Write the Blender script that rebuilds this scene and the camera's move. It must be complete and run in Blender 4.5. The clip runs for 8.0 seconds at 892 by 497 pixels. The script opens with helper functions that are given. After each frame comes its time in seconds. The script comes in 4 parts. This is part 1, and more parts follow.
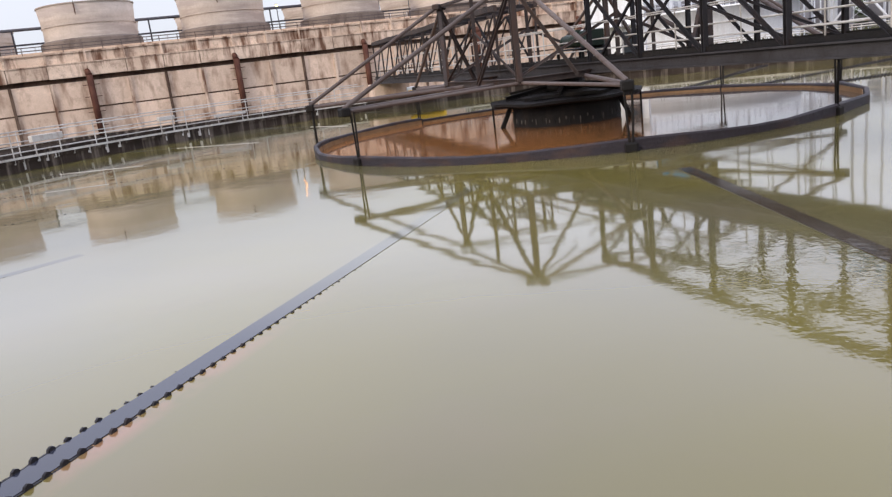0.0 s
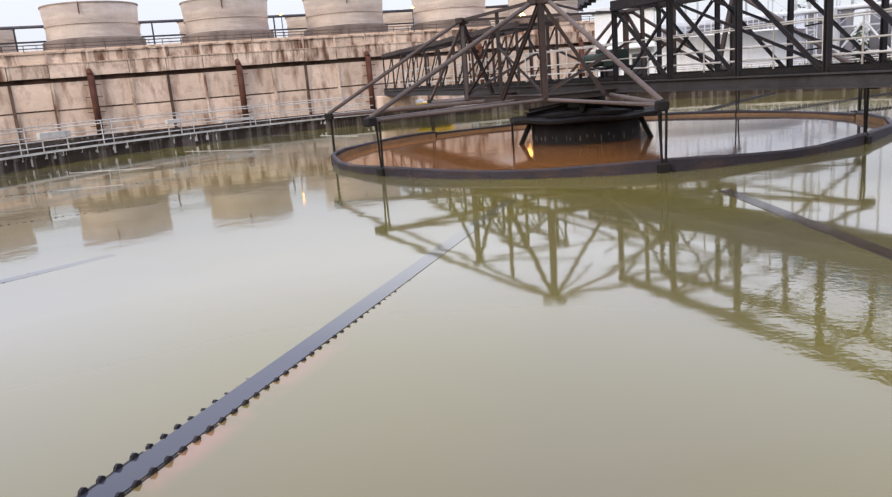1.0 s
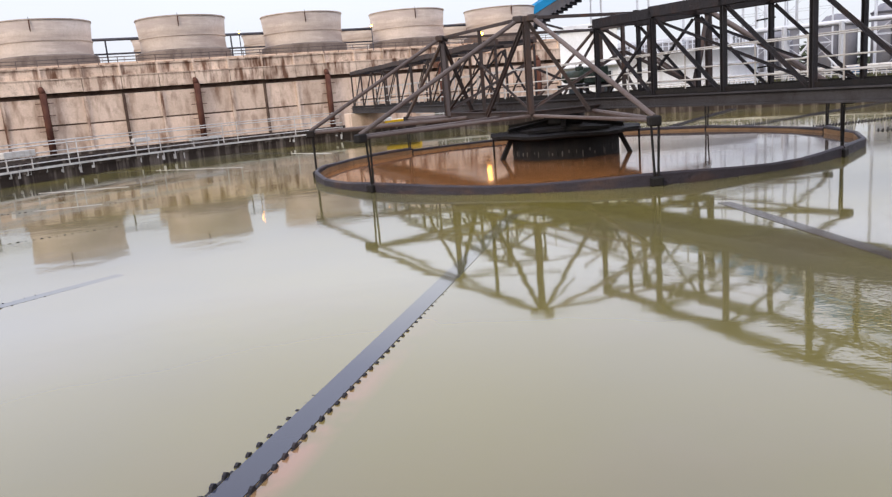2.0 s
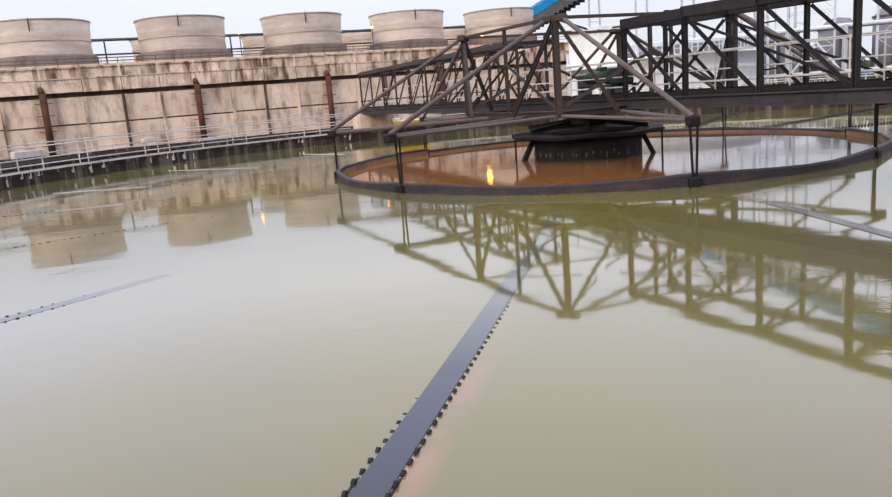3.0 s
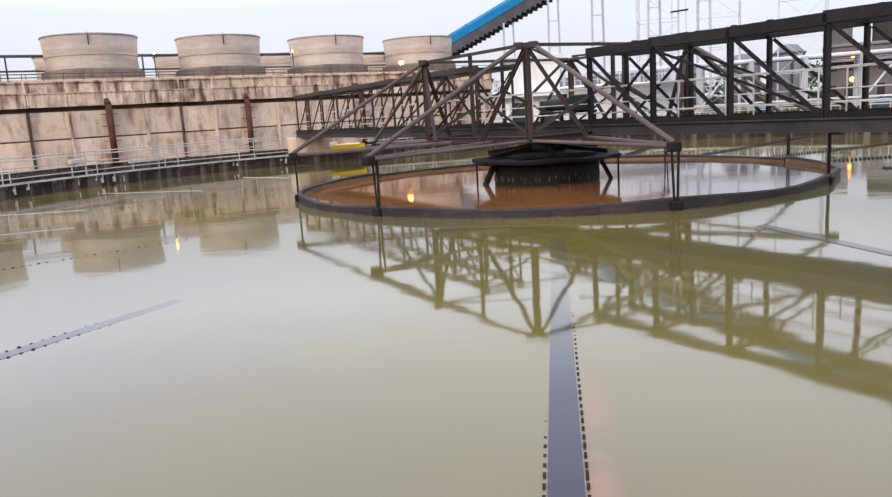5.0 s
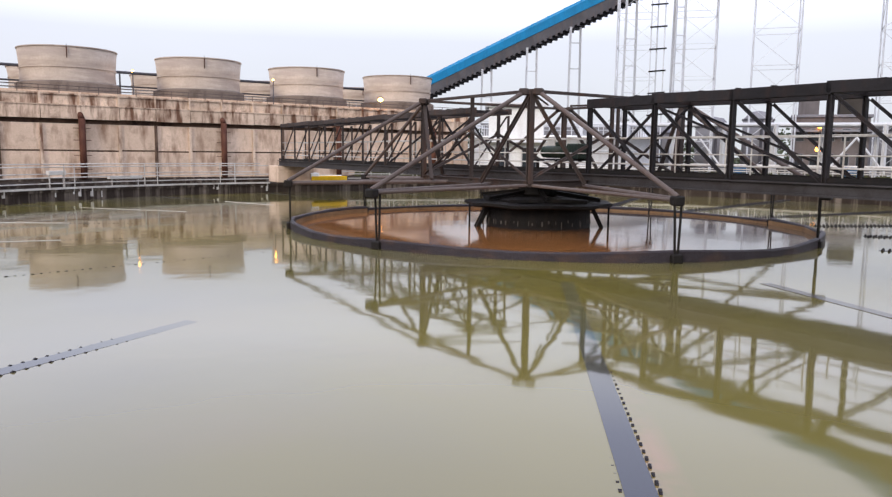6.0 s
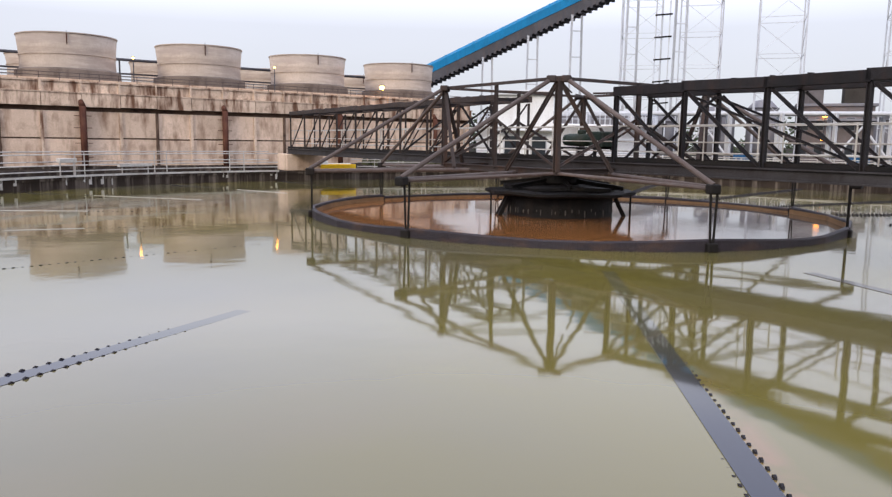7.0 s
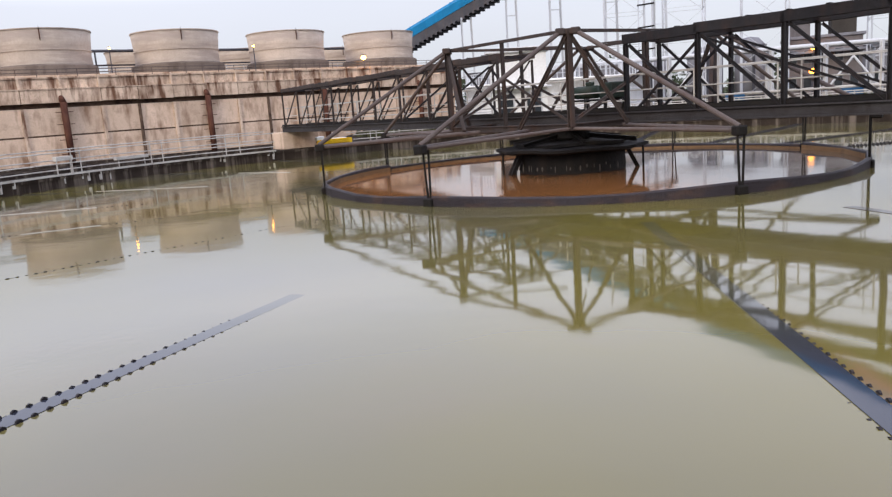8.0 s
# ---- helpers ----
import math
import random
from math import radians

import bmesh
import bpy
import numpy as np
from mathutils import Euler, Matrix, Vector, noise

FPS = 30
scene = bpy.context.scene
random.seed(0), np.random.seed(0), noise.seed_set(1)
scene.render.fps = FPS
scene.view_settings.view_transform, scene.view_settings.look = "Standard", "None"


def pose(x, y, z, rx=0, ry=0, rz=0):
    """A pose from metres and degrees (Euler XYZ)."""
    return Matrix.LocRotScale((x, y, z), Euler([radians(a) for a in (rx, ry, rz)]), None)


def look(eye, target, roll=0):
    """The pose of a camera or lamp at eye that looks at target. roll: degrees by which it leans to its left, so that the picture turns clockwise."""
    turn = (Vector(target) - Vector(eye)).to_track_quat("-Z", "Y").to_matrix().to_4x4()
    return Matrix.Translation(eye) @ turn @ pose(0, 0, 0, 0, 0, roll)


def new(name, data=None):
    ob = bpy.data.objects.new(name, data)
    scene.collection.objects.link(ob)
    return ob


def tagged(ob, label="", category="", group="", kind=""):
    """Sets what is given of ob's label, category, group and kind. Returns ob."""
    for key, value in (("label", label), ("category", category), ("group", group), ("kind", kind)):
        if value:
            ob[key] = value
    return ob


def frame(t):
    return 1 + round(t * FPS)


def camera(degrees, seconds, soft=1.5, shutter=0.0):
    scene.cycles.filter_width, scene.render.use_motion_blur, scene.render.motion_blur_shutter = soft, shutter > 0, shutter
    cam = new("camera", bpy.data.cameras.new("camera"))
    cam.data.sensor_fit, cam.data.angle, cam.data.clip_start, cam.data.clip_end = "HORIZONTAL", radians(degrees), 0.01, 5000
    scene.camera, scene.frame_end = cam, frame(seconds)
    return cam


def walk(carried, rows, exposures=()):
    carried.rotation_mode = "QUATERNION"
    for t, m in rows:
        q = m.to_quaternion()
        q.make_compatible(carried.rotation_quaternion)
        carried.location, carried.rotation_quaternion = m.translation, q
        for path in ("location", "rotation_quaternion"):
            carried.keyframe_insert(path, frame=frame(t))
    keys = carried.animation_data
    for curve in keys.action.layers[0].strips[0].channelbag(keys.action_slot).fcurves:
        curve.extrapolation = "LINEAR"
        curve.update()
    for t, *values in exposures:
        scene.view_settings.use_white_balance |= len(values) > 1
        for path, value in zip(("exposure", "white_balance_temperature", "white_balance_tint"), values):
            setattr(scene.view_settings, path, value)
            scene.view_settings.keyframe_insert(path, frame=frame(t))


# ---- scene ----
cam = camera(61.0, 8.0, soft=1.3)
PATH = [
    (0, (0.839, 0.621, 2.25), (0.5, 2.534, 1.775), -7.1),
    (0.5, (0.395, 0.518, 2.235), (0.148, 2.445, 1.761), -4.4),
    (1, (0.008, 0.673, 2.262), (-0.3, 2.599, 1.822), -4.7),
    (1.5, (-0.428, 0.513, 2.298), (-0.649, 2.457, 1.883), -5.5),
    (3, (-1.821, 0.637, 2.309), (-1.992, 2.589, 1.908), -4.6),
    (3.5, (-2.25, 0.707, 2.305), (-2.362, 2.653, 1.854), -6.0),
    (4, (-2.65, 0.717, 2.311), (-2.684, 2.677, 1.916), -2.4),
    (4.5, (-3.076, 0.727, 2.354), (-3.036, 2.687, 1.962), -4.9),
    (6, (-4.441, 0.835, 2.317), (-4.264, 2.812, 2.067), 0.7),
    (6.5, (-4.824, 0.937, 2.286), (-4.612, 2.903, 1.985), 0.2),
    (7, (-5.251, 1.078, 2.28), (-5.063, 3.05, 2.001), 0.8),
    (7.5, (-5.689, 1.127, 2.305), (-5.463, 3.085, 1.965), -2.3),
    (8, (-6.048, 1.383, 2.295), (-5.843, 3.338, 1.926), -4.1),
]
EXPOSURE = ((0.0, 0.22), (1.5, 0.32), (3.0, 0.26), (4.5, 0.24), (6.0, 0.16), (7.0, 0.08), (8.0, 0.1))
walk(cam, [(t, look(eye, target, roll)) for t, eye, target, roll in PATH], EXPOSURE)

# ---------------------------------------------------------------- world and sun
SUN_ELEVATION, SUN_AZIMUTH = 24.0, -125.0     # soft low sun behind thin cloud, behind the camera
world = bpy.data.worlds.new("overcast_sky")
scene.world = world
world.use_nodes = True
wn = world.node_tree.nodes
wl = world.node_tree.links
wn.clear()
w_out = wn.new("ShaderNodeOutputWorld")
w_bg = wn.new("ShaderNodeBackground")
w_sky = wn.new("ShaderNodeTexSky")
w_sky.sky_type = "NISHITA"
w_sky.sun_disc = False
w_sky.sun_elevation = radians(SUN_ELEVATION)
w_sky.sun_rotation = radians(90 - SUN_AZIMUTH)
w_sky.dust_density = 4.0
w_tc = wn.new("ShaderNodeTexCoord")
w_map = wn.new("ShaderNodeMapping")
w_map.inputs["Scale"].default_value = (1.0, 1.0, 3.0)
w_cloud = wn.new("ShaderNodeTexNoise")
w_cloud.inputs["Scale"].default_value = 2.0
w_cloud.inputs["Detail"].default_value = 4.0
w_sep = wn.new("ShaderNodeSeparateXYZ")
w_ramp = wn.new("ShaderNodeValToRGB")      # an overcast sky grows brighter towards the zenith
for i, (pos, val) in enumerate(((0.0, 0.77), (0.14, 0.87), (0.23, 1.55), (0.42, 1.66), (1.0, 1.7))):
    e = w_ramp.color_ramp.elements[i] if i < 2 else w_ramp.color_ramp.elements.new(pos)
    blue = min(1.0, pos / 0.3)
    e.position, e.color = pos, (val * (0.93 - 0.01 * blue), val * (0.965 - 0.01 * blue), val * (1.02 + 0.15 * blue), 1)
w_rng = wn.new("ShaderNodeMapRange")
w_rng.inputs["To Min"].default_value, w_rng.inputs["To Max"].default_value = 9.2, 10.6
w_mul = wn.new("ShaderNodeMix")
w_mul.data_type, w_mul.blend_type = "RGBA", "MULTIPLY"
w_mul.inputs["Factor"].default_value = 1.0
w_mix = wn.new("ShaderNodeMix")
w_mix.data_type = "RGBA"
w_mix.inputs["Factor"].default_value = 0.93
wl.new(w_tc.outputs["Generated"], w_map.inputs["Vector"])
wl.new(w_map.outputs["Vector"], w_cloud.inputs["Vector"])
wl.new(w_tc.outputs["Generated"], w_sep.inputs["Vector"])
wl.new(w_sep.outputs["Z"], w_ramp.inputs["Fac"])
wl.new(w_cloud.outputs["Fac"], w_rng.inputs["Value"])
wl.new(w_ramp.outputs["Color"], w_mul.inputs["A"])
wl.new(w_rng.outputs["Result"], w_mul.inputs["B"])
wl.new(w_sky.outputs["Color"], w_mix.inputs["A"])
wl.new(w_mul.outputs["Result"], w_mix.inputs["B"])
wl.new(w_mix.outputs["Result"], w_bg.inputs["Color"])
w_bg.inputs["Strength"].default_value = 0.1
wl.new(w_bg.outputs["Background"], w_out.inputs["Surface"])

sun_lamp = bpy.data.lights.new("sun", "SUN")
sun_lamp.energy, sun_lamp.angle, sun_lamp.color = 1.5, radians(14), (1.0, 0.86, 0.68)
sun = new("sun", sun_lamp)
sa, se = radians(SUN_AZIMUTH), radians(SUN_ELEVATION)
sun.matrix_world = look((60 * math.cos(se) * math.cos(sa), 60 * math.cos(se) * math.sin(sa), 60 * math.sin(se)), (0, 0, 0))


# ---------------------------------------------------------------- materials
def nodes_of(name):
    m = bpy.data.materials.new(name)
    m.use_nodes = True
    n, l = m.node_tree.nodes, m.node_tree.links
    return m, n, l, n["Principled BSDF"]


def coords(n, l, scale=(1, 1, 1)):
    tc = n.new("ShaderNodeTexCoord")
    mp = n.new("ShaderNodeMapping")
    mp.inputs["Scale"].default_value = scale
    l.new(tc.outputs["Object"], mp.inputs["Vector"])
    return mp.outputs["Vector"]


def noise_fac(n, l, vec, scale, detail=5.0, rough=0.55, lo=0.35, hi=0.65):
    t = n.new("ShaderNodeTexNoise")
    t.inputs["Scale"].default_value, t.inputs["Detail"].default_value, t.inputs["Roughness"].default_value = scale, detail, rough
    l.new(vec, t.inputs["Vector"])
    r = n.new("ShaderNodeMapRange")
    r.inputs["From Min"].default_value, r.inputs["From Max"].default_value = lo, hi
    l.new(t.outputs["Fac"], r.inputs["Value"])
    return r.outputs["Result"]


def mixed(n, l, fac, a, b, mode="MIX"):
    m = n.new("ShaderNodeMix")
    m.data_type, m.blend_type = "RGBA", mode
    if isinstance(fac, float):
        m.inputs["Factor"].default_value = fac
    else:
        l.new(fac, m.inputs["Factor"])
    for sock, v in (("A", a), ("B", b)):
        if isinstance(v, tuple):
            m.inputs[sock].default_value = (*v, 1)
        else:
            l.new(v, m.inputs[sock])
    return m.outputs["Result"]


def times(n, l, a, b):
    m = n.new("ShaderNodeMath")
    m.operation = "MULTIPLY"
    for i, v in enumerate((a, b)):
        if isinstance(v, float):
            m.inputs[i].default_value = v
        else:
            l.new(v, m.inputs[i])
    return m.outputs["Value"]


def bump(n, l, p, height, strength, distance):
    b = n.new("ShaderNodeBump")
    b.inputs["Strength"].default_value, b.inputs["Distance"].default_value = strength, distance
    l.new(height, b.inputs["Height"])
    l.new(b.outputs["Normal"], p.inputs["Normal"])


def weathered(name, base, second, stain, stain_amount=0.6, rough=0.85, metal=0.0, grain=9.0, streak=(1.3, 1.3, 0.12), vary=0.12, relief=0.02, lo=0.5, hi=0.72, shine=0.12, blotch=0.0, drip_detail=5.0):
    """Two-tone surface with fine grain, drips that run down it and a small change from piece to piece."""
    m, n, l, p = nodes_of(name)
    v = coords(n, l)
    vs = coords(n, l, streak)
    big = noise_fac(n, l, v, 0.5, 4.0)
    fine = noise_fac(n, l, v, grain, 6.0, 0.7)
    c = mixed(n, l, big, base, second)
    c = mixed(n, l, times(n, l, fine, 0.35), c, tuple(x * 0.6 for x in base))
    drip = noise_fac(n, l, vs, 1.6, drip_detail, 0.6, lo, hi)
    c = mixed(n, l, times(n, l, drip, stain_amount), c, stain)
    if blotch:
        damp = noise_fac(n, l, v, 0.8, 7.0, 0.7, 0.52, 0.72)
        c = mixed(n, l, times(n, l, damp, blotch), c, tuple(x * 0.9 for x in stain))
        soot = noise_fac(n, l, v, 3.1, 5.0, 0.7, 0.55, 0.75)
        c = mixed(n, l, times(n, l, soot, blotch * 0.6), c, tuple(x * 0.6 for x in stain))
    info = n.new("ShaderNodeObjectInfo")
    r = n.new("ShaderNodeMapRange")
    r.inputs["To Min"].default_value, r.inputs["To Max"].default_value = 1 - vary, 1 + vary
    l.new(info.outputs["Random"], r.inputs["Value"])
    hsv = n.new("ShaderNodeHueSaturation")
    l.new(r.outputs["Result"], hsv.inputs["Value"])
    l.new(c, hsv.inputs["Color"])
    l.new(hsv.outputs["Color"], p.inputs["Base Color"])
    p.inputs["Roughness"].default_value, p.inputs["Metallic"].default_value = rough, metal
    p.inputs["Specular IOR Level"].default_value = shine
    bump(n, l, p, fine, 0.5, relief)
    return m


CONCRETE = weathered("tower_concrete", (0.73, 0.56, 0.425), (0.6, 0.445, 0.325), (0.22, 0.125, 0.075), 0.85, streak=(0.55, 0.55, 0.17), lo=0.5, hi=0.72, blotch=0.42, drip_detail=3.5)
FASCIA = weathered("fascia_concrete", (0.72, 0.56, 0.425), (0.55, 0.41, 0.3), (0.13, 0.06, 0.034), 0.95, streak=(0.7, 0.7, 0.13), lo=0.48, hi=0.64, blotch=0.75, drip_detail=4.0)
STACK = weathered("stack_concrete", (0.54, 0.455, 0.38), (0.46, 0.385, 0.315), (0.33, 0.27, 0.23), 0.75, streak=(0.1, 0.1, 0.7), grain=5.0, lo=0.46, hi=0.6, blotch=0.25)
DARK_CONCRETE = weathered("wet_concrete", (0.03, 0.023, 0.019), (0.055, 0.042, 0.033), (0.2, 0.165, 0.135), 0.8, rough=0.7, shine=0.02, streak=(1.6, 1.6, 0.12), lo=0.5, hi=0.68)
GREY_CONCRETE = weathered("deck_concrete", (0.07, 0.062, 0.055), (0.05, 0.045, 0.04), (0.03, 0.025, 0.02), 0.4, streak=(0.6, 0.6, 0.6), shine=0.02)
STEEL = weathered("weathered_steel", (0.022, 0.02, 0.021), (0.016, 0.015, 0.017), (0.045, 0.025, 0.018), 0.45, rough=0.6, streak=(2, 2, 0.6))
# dark blotchy brown; on the strip under the fascia it also carries the slot's shade
JOINT = weathered("dirty_shaded_joint", (0.09, 0.055, 0.04), (0.17, 0.115, 0.08), (0.03, 0.02, 0.016), 0.8, streak=(0.5, 0.5, 0.5), blotch=0.7)
GIRDER = weathered("grey_girder_paint", (0.052, 0.048, 0.049), (0.037, 0.034, 0.035), (0.022, 0.017, 0.014), 0.6, rough=0.6, streak=(1.2, 1.2, 1.2), blotch=0.5)
RUST = weathered("rusty_pipe", (0.11, 0.045, 0.03), (0.07, 0.03, 0.022), (0.2, 0.1, 0.06), 0.4, rough=0.8, streak=(2, 2, 0.5))
CAGE_STEEL = weathered("brown_rusted_steel", (0.06, 0.048, 0.044), (0.043, 0.035, 0.033), (0.09, 0.046, 0.028), 0.6, rough=0.65, metal=0.1, streak=(2, 2, 0.6))
PALE_RUST = weathered("brown_tube", (0.125, 0.1, 0.09), (0.09, 0.07, 0.063), (0.07, 0.036, 0.026), 0.6, rough=0.6, streak=(2, 2, 1), shine=0.15)
RAIL = weathered("galvanised_rail", (0.58, 0.56, 0.52), (0.44, 0.41, 0.37), (0.2, 0.11, 0.06), 0.45, rough=0.5, metal=0.2, streak=(2, 2, 0.7))
WHITE_STEEL = weathered("pale_painted_steel", (0.62, 0.63, 0.64), (0.5, 0.51, 0.53), (0.3, 0.24, 0.2), 0.3, rough=0.5)
MAST = weathered("grey_mast_steel", (0.58, 0.6, 0.63), (0.52, 0.54, 0.58), (0.45, 0.42, 0.4), 0.3, rough=0.5)
BLUE = weathered("blue_sheet", (0.01, 0.2, 0.42), (0.01, 0.165, 0.34), (0.01, 0.09, 0.2), 0.3, rough=0.45, vary=0.04)
DULL_BLUE = weathered("dull_blue_paint", (0.02, 0.09, 0.2), (0.02, 0.075, 0.16), (0.08, 0.06, 0.05), 0.5, rough=0.6)
CURB = weathered("grimy_curb", (0.22, 0.175, 0.145), (0.16, 0.13, 0.11), (0.08, 0.06, 0.05), 0.6, streak=(0.5, 0.5, 0.4), blotch=0.5)
GALLERY = weathered("gallery_steel", (0.09, 0.09, 0.1), (0.065, 0.065, 0.075), (0.13, 0.09, 0.07), 0.4, rough=0.7)
GREEN_PAINT = weathered("green_machine_paint", (0.022, 0.034, 0.024), (0.016, 0.026, 0.02), (0.05, 0.04, 0.03), 0.5, rough=0.5)
BLACK = weathered("black_grimy_steel", (0.01, 0.009, 0.009), (0.016, 0.014, 0.012), (0.03, 0.02, 0.014), 0.4, rough=0.65)
SKIRT = weathered("slimy_skirt", (0.046, 0.039, 0.044), (0.032, 0.027, 0.031), (0.13, 0.07, 0.04), 0.35, rough=0.5, streak=(0.8, 0.8, 1.5), relief=0.04)
WEIR = weathered("weir_plate", (0.028, 0.026, 0.03), (0.02, 0.018, 0.02), (0.06, 0.035, 0.025), 0.4, rough=0.45)
CRUST = weathered("lime_crust", (0.12, 0.108, 0.095), (0.07, 0.062, 0.055), (0.08, 0.06, 0.05), 0.6, streak=(6, 6, 6))
SILT = weathered("ochre_silt", (0.3, 0.18, 0.09), (0.2, 0.115, 0.06), (0.09, 0.055, 0.035), 0.6, streak=(2, 2, 1))
YELLOW = weathered("yellow_paint", (0.9, 0.56, 0.03), (0.85, 0.5, 0.02), (0.4, 0.2, 0.04), 0.3, rough=0.45)
WHITE = weathered("white_paint", (0.85, 0.85, 0.84), (0.78, 0.78, 0.77), (0.4, 0.33, 0.28), 0.25, rough=0.5)
# sooty grey lifted paler, so the distance haze is in the colour
DARK_WALL = weathered("hazed_sooty_cladding", (0.23, 0.23, 0.25), (0.18, 0.18, 0.2), (0.28, 0.25, 0.22), 0.4)
BROWN_WALL = weathered("sooty_brick_wall", (0.2, 0.18, 0.18), (0.15, 0.135, 0.135), (0.07, 0.055, 0.05), 0.4)
GROUND = weathered("dusty_ground", (0.035, 0.028, 0.023), (0.024, 0.02, 0.017), (0.05, 0.04, 0.03), 0.5, streak=(0.05, 0.05, 0.05), grain=2.0, shine=0.02)
# leaf tones raised to carry the haze over the far trees
FOLIAGE = weathered("hazed_foliage", (0.09, 0.11, 0.07), (0.07, 0.09, 0.06), (0.11, 0.12, 0.07), 0.5, streak=(0.5, 0.5, 0.5), grain=3.0)
GRASS = weathered("bank_grass", (0.06, 0.065, 0.03), (0.08, 0.075, 0.04), (0.06, 0.07, 0.03), 0.5, streak=(0.4, 0.4, 0.4))


def water_material(name, base, second, third, rough=0.048, wave=0.0024, ior=1.5, centre_tint=None, silt_at=None, thin=None):
    """Murky water: a cloudy body colour under a smooth surface with faint ripples."""
    m, n, l, p = nodes_of(name)
    v = coords(n, l)
    a = noise_fac(n, l, v, 0.13, 3.0, 0.5, 0.35, 0.68)
    b = noise_fac(n, l, v, 0.4, 4.0, 0.6, 0.5, 0.8)
    c = mixed(n, l, a, base, second)
    c = mixed(n, l, times(n, l, b, 0.5), c, third)
    if thin:
        # brown gives way to a dark tint towards +x, painting in the tower and sky reflections
        sp = n.new("ShaderNodeSeparateXYZ")
        l.new(v, sp.inputs[0])
        side = n.new("ShaderNodeMapRange")
        side.inputs["From Min"].default_value, side.inputs["From Max"].default_value = 0.2, 3.6
        l.new(sp.outputs["X"], side.inputs["Value"])
        c = mixed(n, l, side.outputs["Result"], c, thin)
    if centre_tint:
        # colour and gloss blend into the tank water's towards the tank's middle
        ln = n.new("ShaderNodeVectorMath")
        ln.operation = "LENGTH"
        l.new(v, ln.inputs[0])
        r = n.new("ShaderNodeMapRange")
        r.inputs["From Min"].default_value, r.inputs["From Max"].default_value = 18.8, 13.6
        r.inputs["To Max"].default_value = 0.9
        l.new(ln.outputs["Value"], r.inputs["Value"])
        c = mixed(n, l, r.outputs["Result"], c, centre_tint)
        gloss = n.new("ShaderNodeMapRange")
        gloss.inputs["To Min"].default_value, gloss.inputs["To Max"].default_value = ior, 1.5
        l.new(r.outputs["Result"], gloss.inputs["Value"])
        l.new(gloss.outputs["Result"], p.inputs["IOR"])
    if silt_at is not None:
        # salmon silt stirred up along the foot of one trough
        sx = n.new("ShaderNodeVectorMath")
        sx.operation = "DOT_PRODUCT"
        l.new(v, sx.inputs[0])
        sx.inputs[1].default_value = (-math.sin(radians(silt_at)), math.cos(radians(silt_at)), 0)
        beside = n.new("ShaderNodeMath")
        beside.operation = "SUBTRACT"
        l.new(sx.outputs["Value"], beside.inputs[0])
        beside.inputs[1].default_value = 0.22
        ab = n.new("ShaderNodeMath")
        ab.operation = "ABSOLUTE"
        l.new(beside.outputs["Value"], ab.inputs[0])
        near = n.new("ShaderNodeMapRange")
        near.inputs["From Min"].default_value, near.inputs["From Max"].default_value = 0.2, 0.04
        l.new(ab.outputs["Value"], near.inputs["Value"])
        sr = n.new("ShaderNodeVectorMath")
        sr.operation = "DOT_PRODUCT"
        l.new(v, sr.inputs[0])
        sr.inputs[1].default_value = (math.cos(radians(silt_at)), math.sin(radians(silt_at)), 0)
        far = n.new("ShaderNodeMapRange")
        far.inputs["From Min"].default_value, far.inputs["From Max"].default_value = 17.0, 20.0
        l.new(sr.outputs["Value"], far.inputs["Value"])
        cloud = noise_fac(n, l, v, 1.7, 3.0, 0.6, 0.35, 0.6)
        c = mixed(n, l, times(n, l, times(n, l, near.outputs["Result"], far.outputs["Result"]), times(n, l, cloud, 0.55)), c, (0.28, 0.125, 0.08))
    l.new(c, p.inputs["Base Color"])
    p.inputs["Roughness"].default_value, p.inputs["IOR"].default_value = rough, ior
    swell = noise_fac(n, l, v, 0.8, 2.0, 0.5, 0.2, 0.8)
    ripple = noise_fac(n, l, v, 10.0, 2.0, 0.5, 0.2, 0.8)
    patch = noise_fac(n, l, v, 0.11, 2.0, 0.5, 0.47, 0.62)
    add = n.new("ShaderNodeMath")
    add.operation = "MULTIPLY_ADD"
    l.new(times(n, l, ripple, patch), add.inputs[0])
    add.inputs[1].default_value = 0.45
    l.new(swell, add.inputs[2])
    bump(n, l, p, add.outputs["Value"], 1.0, wave)
    return m


WATER = water_material("murky_green_water", (0.132, 0.11, 0.026), (0.094, 0.084, 0.052), (0.132, 0.1, 0.05), silt_at=-100.75)
BROWN_WATER = water_material("brown_feed_water", (0.25, 0.105, 0.034), (0.2, 0.083, 0.028), (0.18, 0.09, 0.04), rough=0.05, wave=0.0016, ior=1.55, thin=(0.07, 0.05, 0.036))
CHANNEL_WATER = water_material("channel_water", (0.026, 0.029, 0.042), (0.02, 0.024, 0.036), (0.04, 0.036, 0.042), wave=0.002, ior=1.3)
SUNK_WATER = water_material("sunk_channel_water", (0.026, 0.029, 0.042), (0.02, 0.024, 0.036), (0.04, 0.036, 0.042), wave=0.002, ior=1.3, centre_tint=(0.11, 0.1, 0.04))


DROWNED = water_material("drowned_silt", (0.03, 0.02, 0.014), (0.042, 0.03, 0.016), (0.06, 0.03, 0.02), rough=0.12, wave=0.003, ior=1.33)


def glow_material(name, colour, strength):
    m, n, l, p = nodes_of(name)
    p.inputs["Base Color"].default_value = (*colour, 1)
    p.inputs["Emission Color"].default_value = (*colour, 1)
    p.inputs["Emission Strength"].default_value = strength
    return m


LAMP = glow_material("sodium_lamp", (1.0, 0.42, 0.06), 30.0)
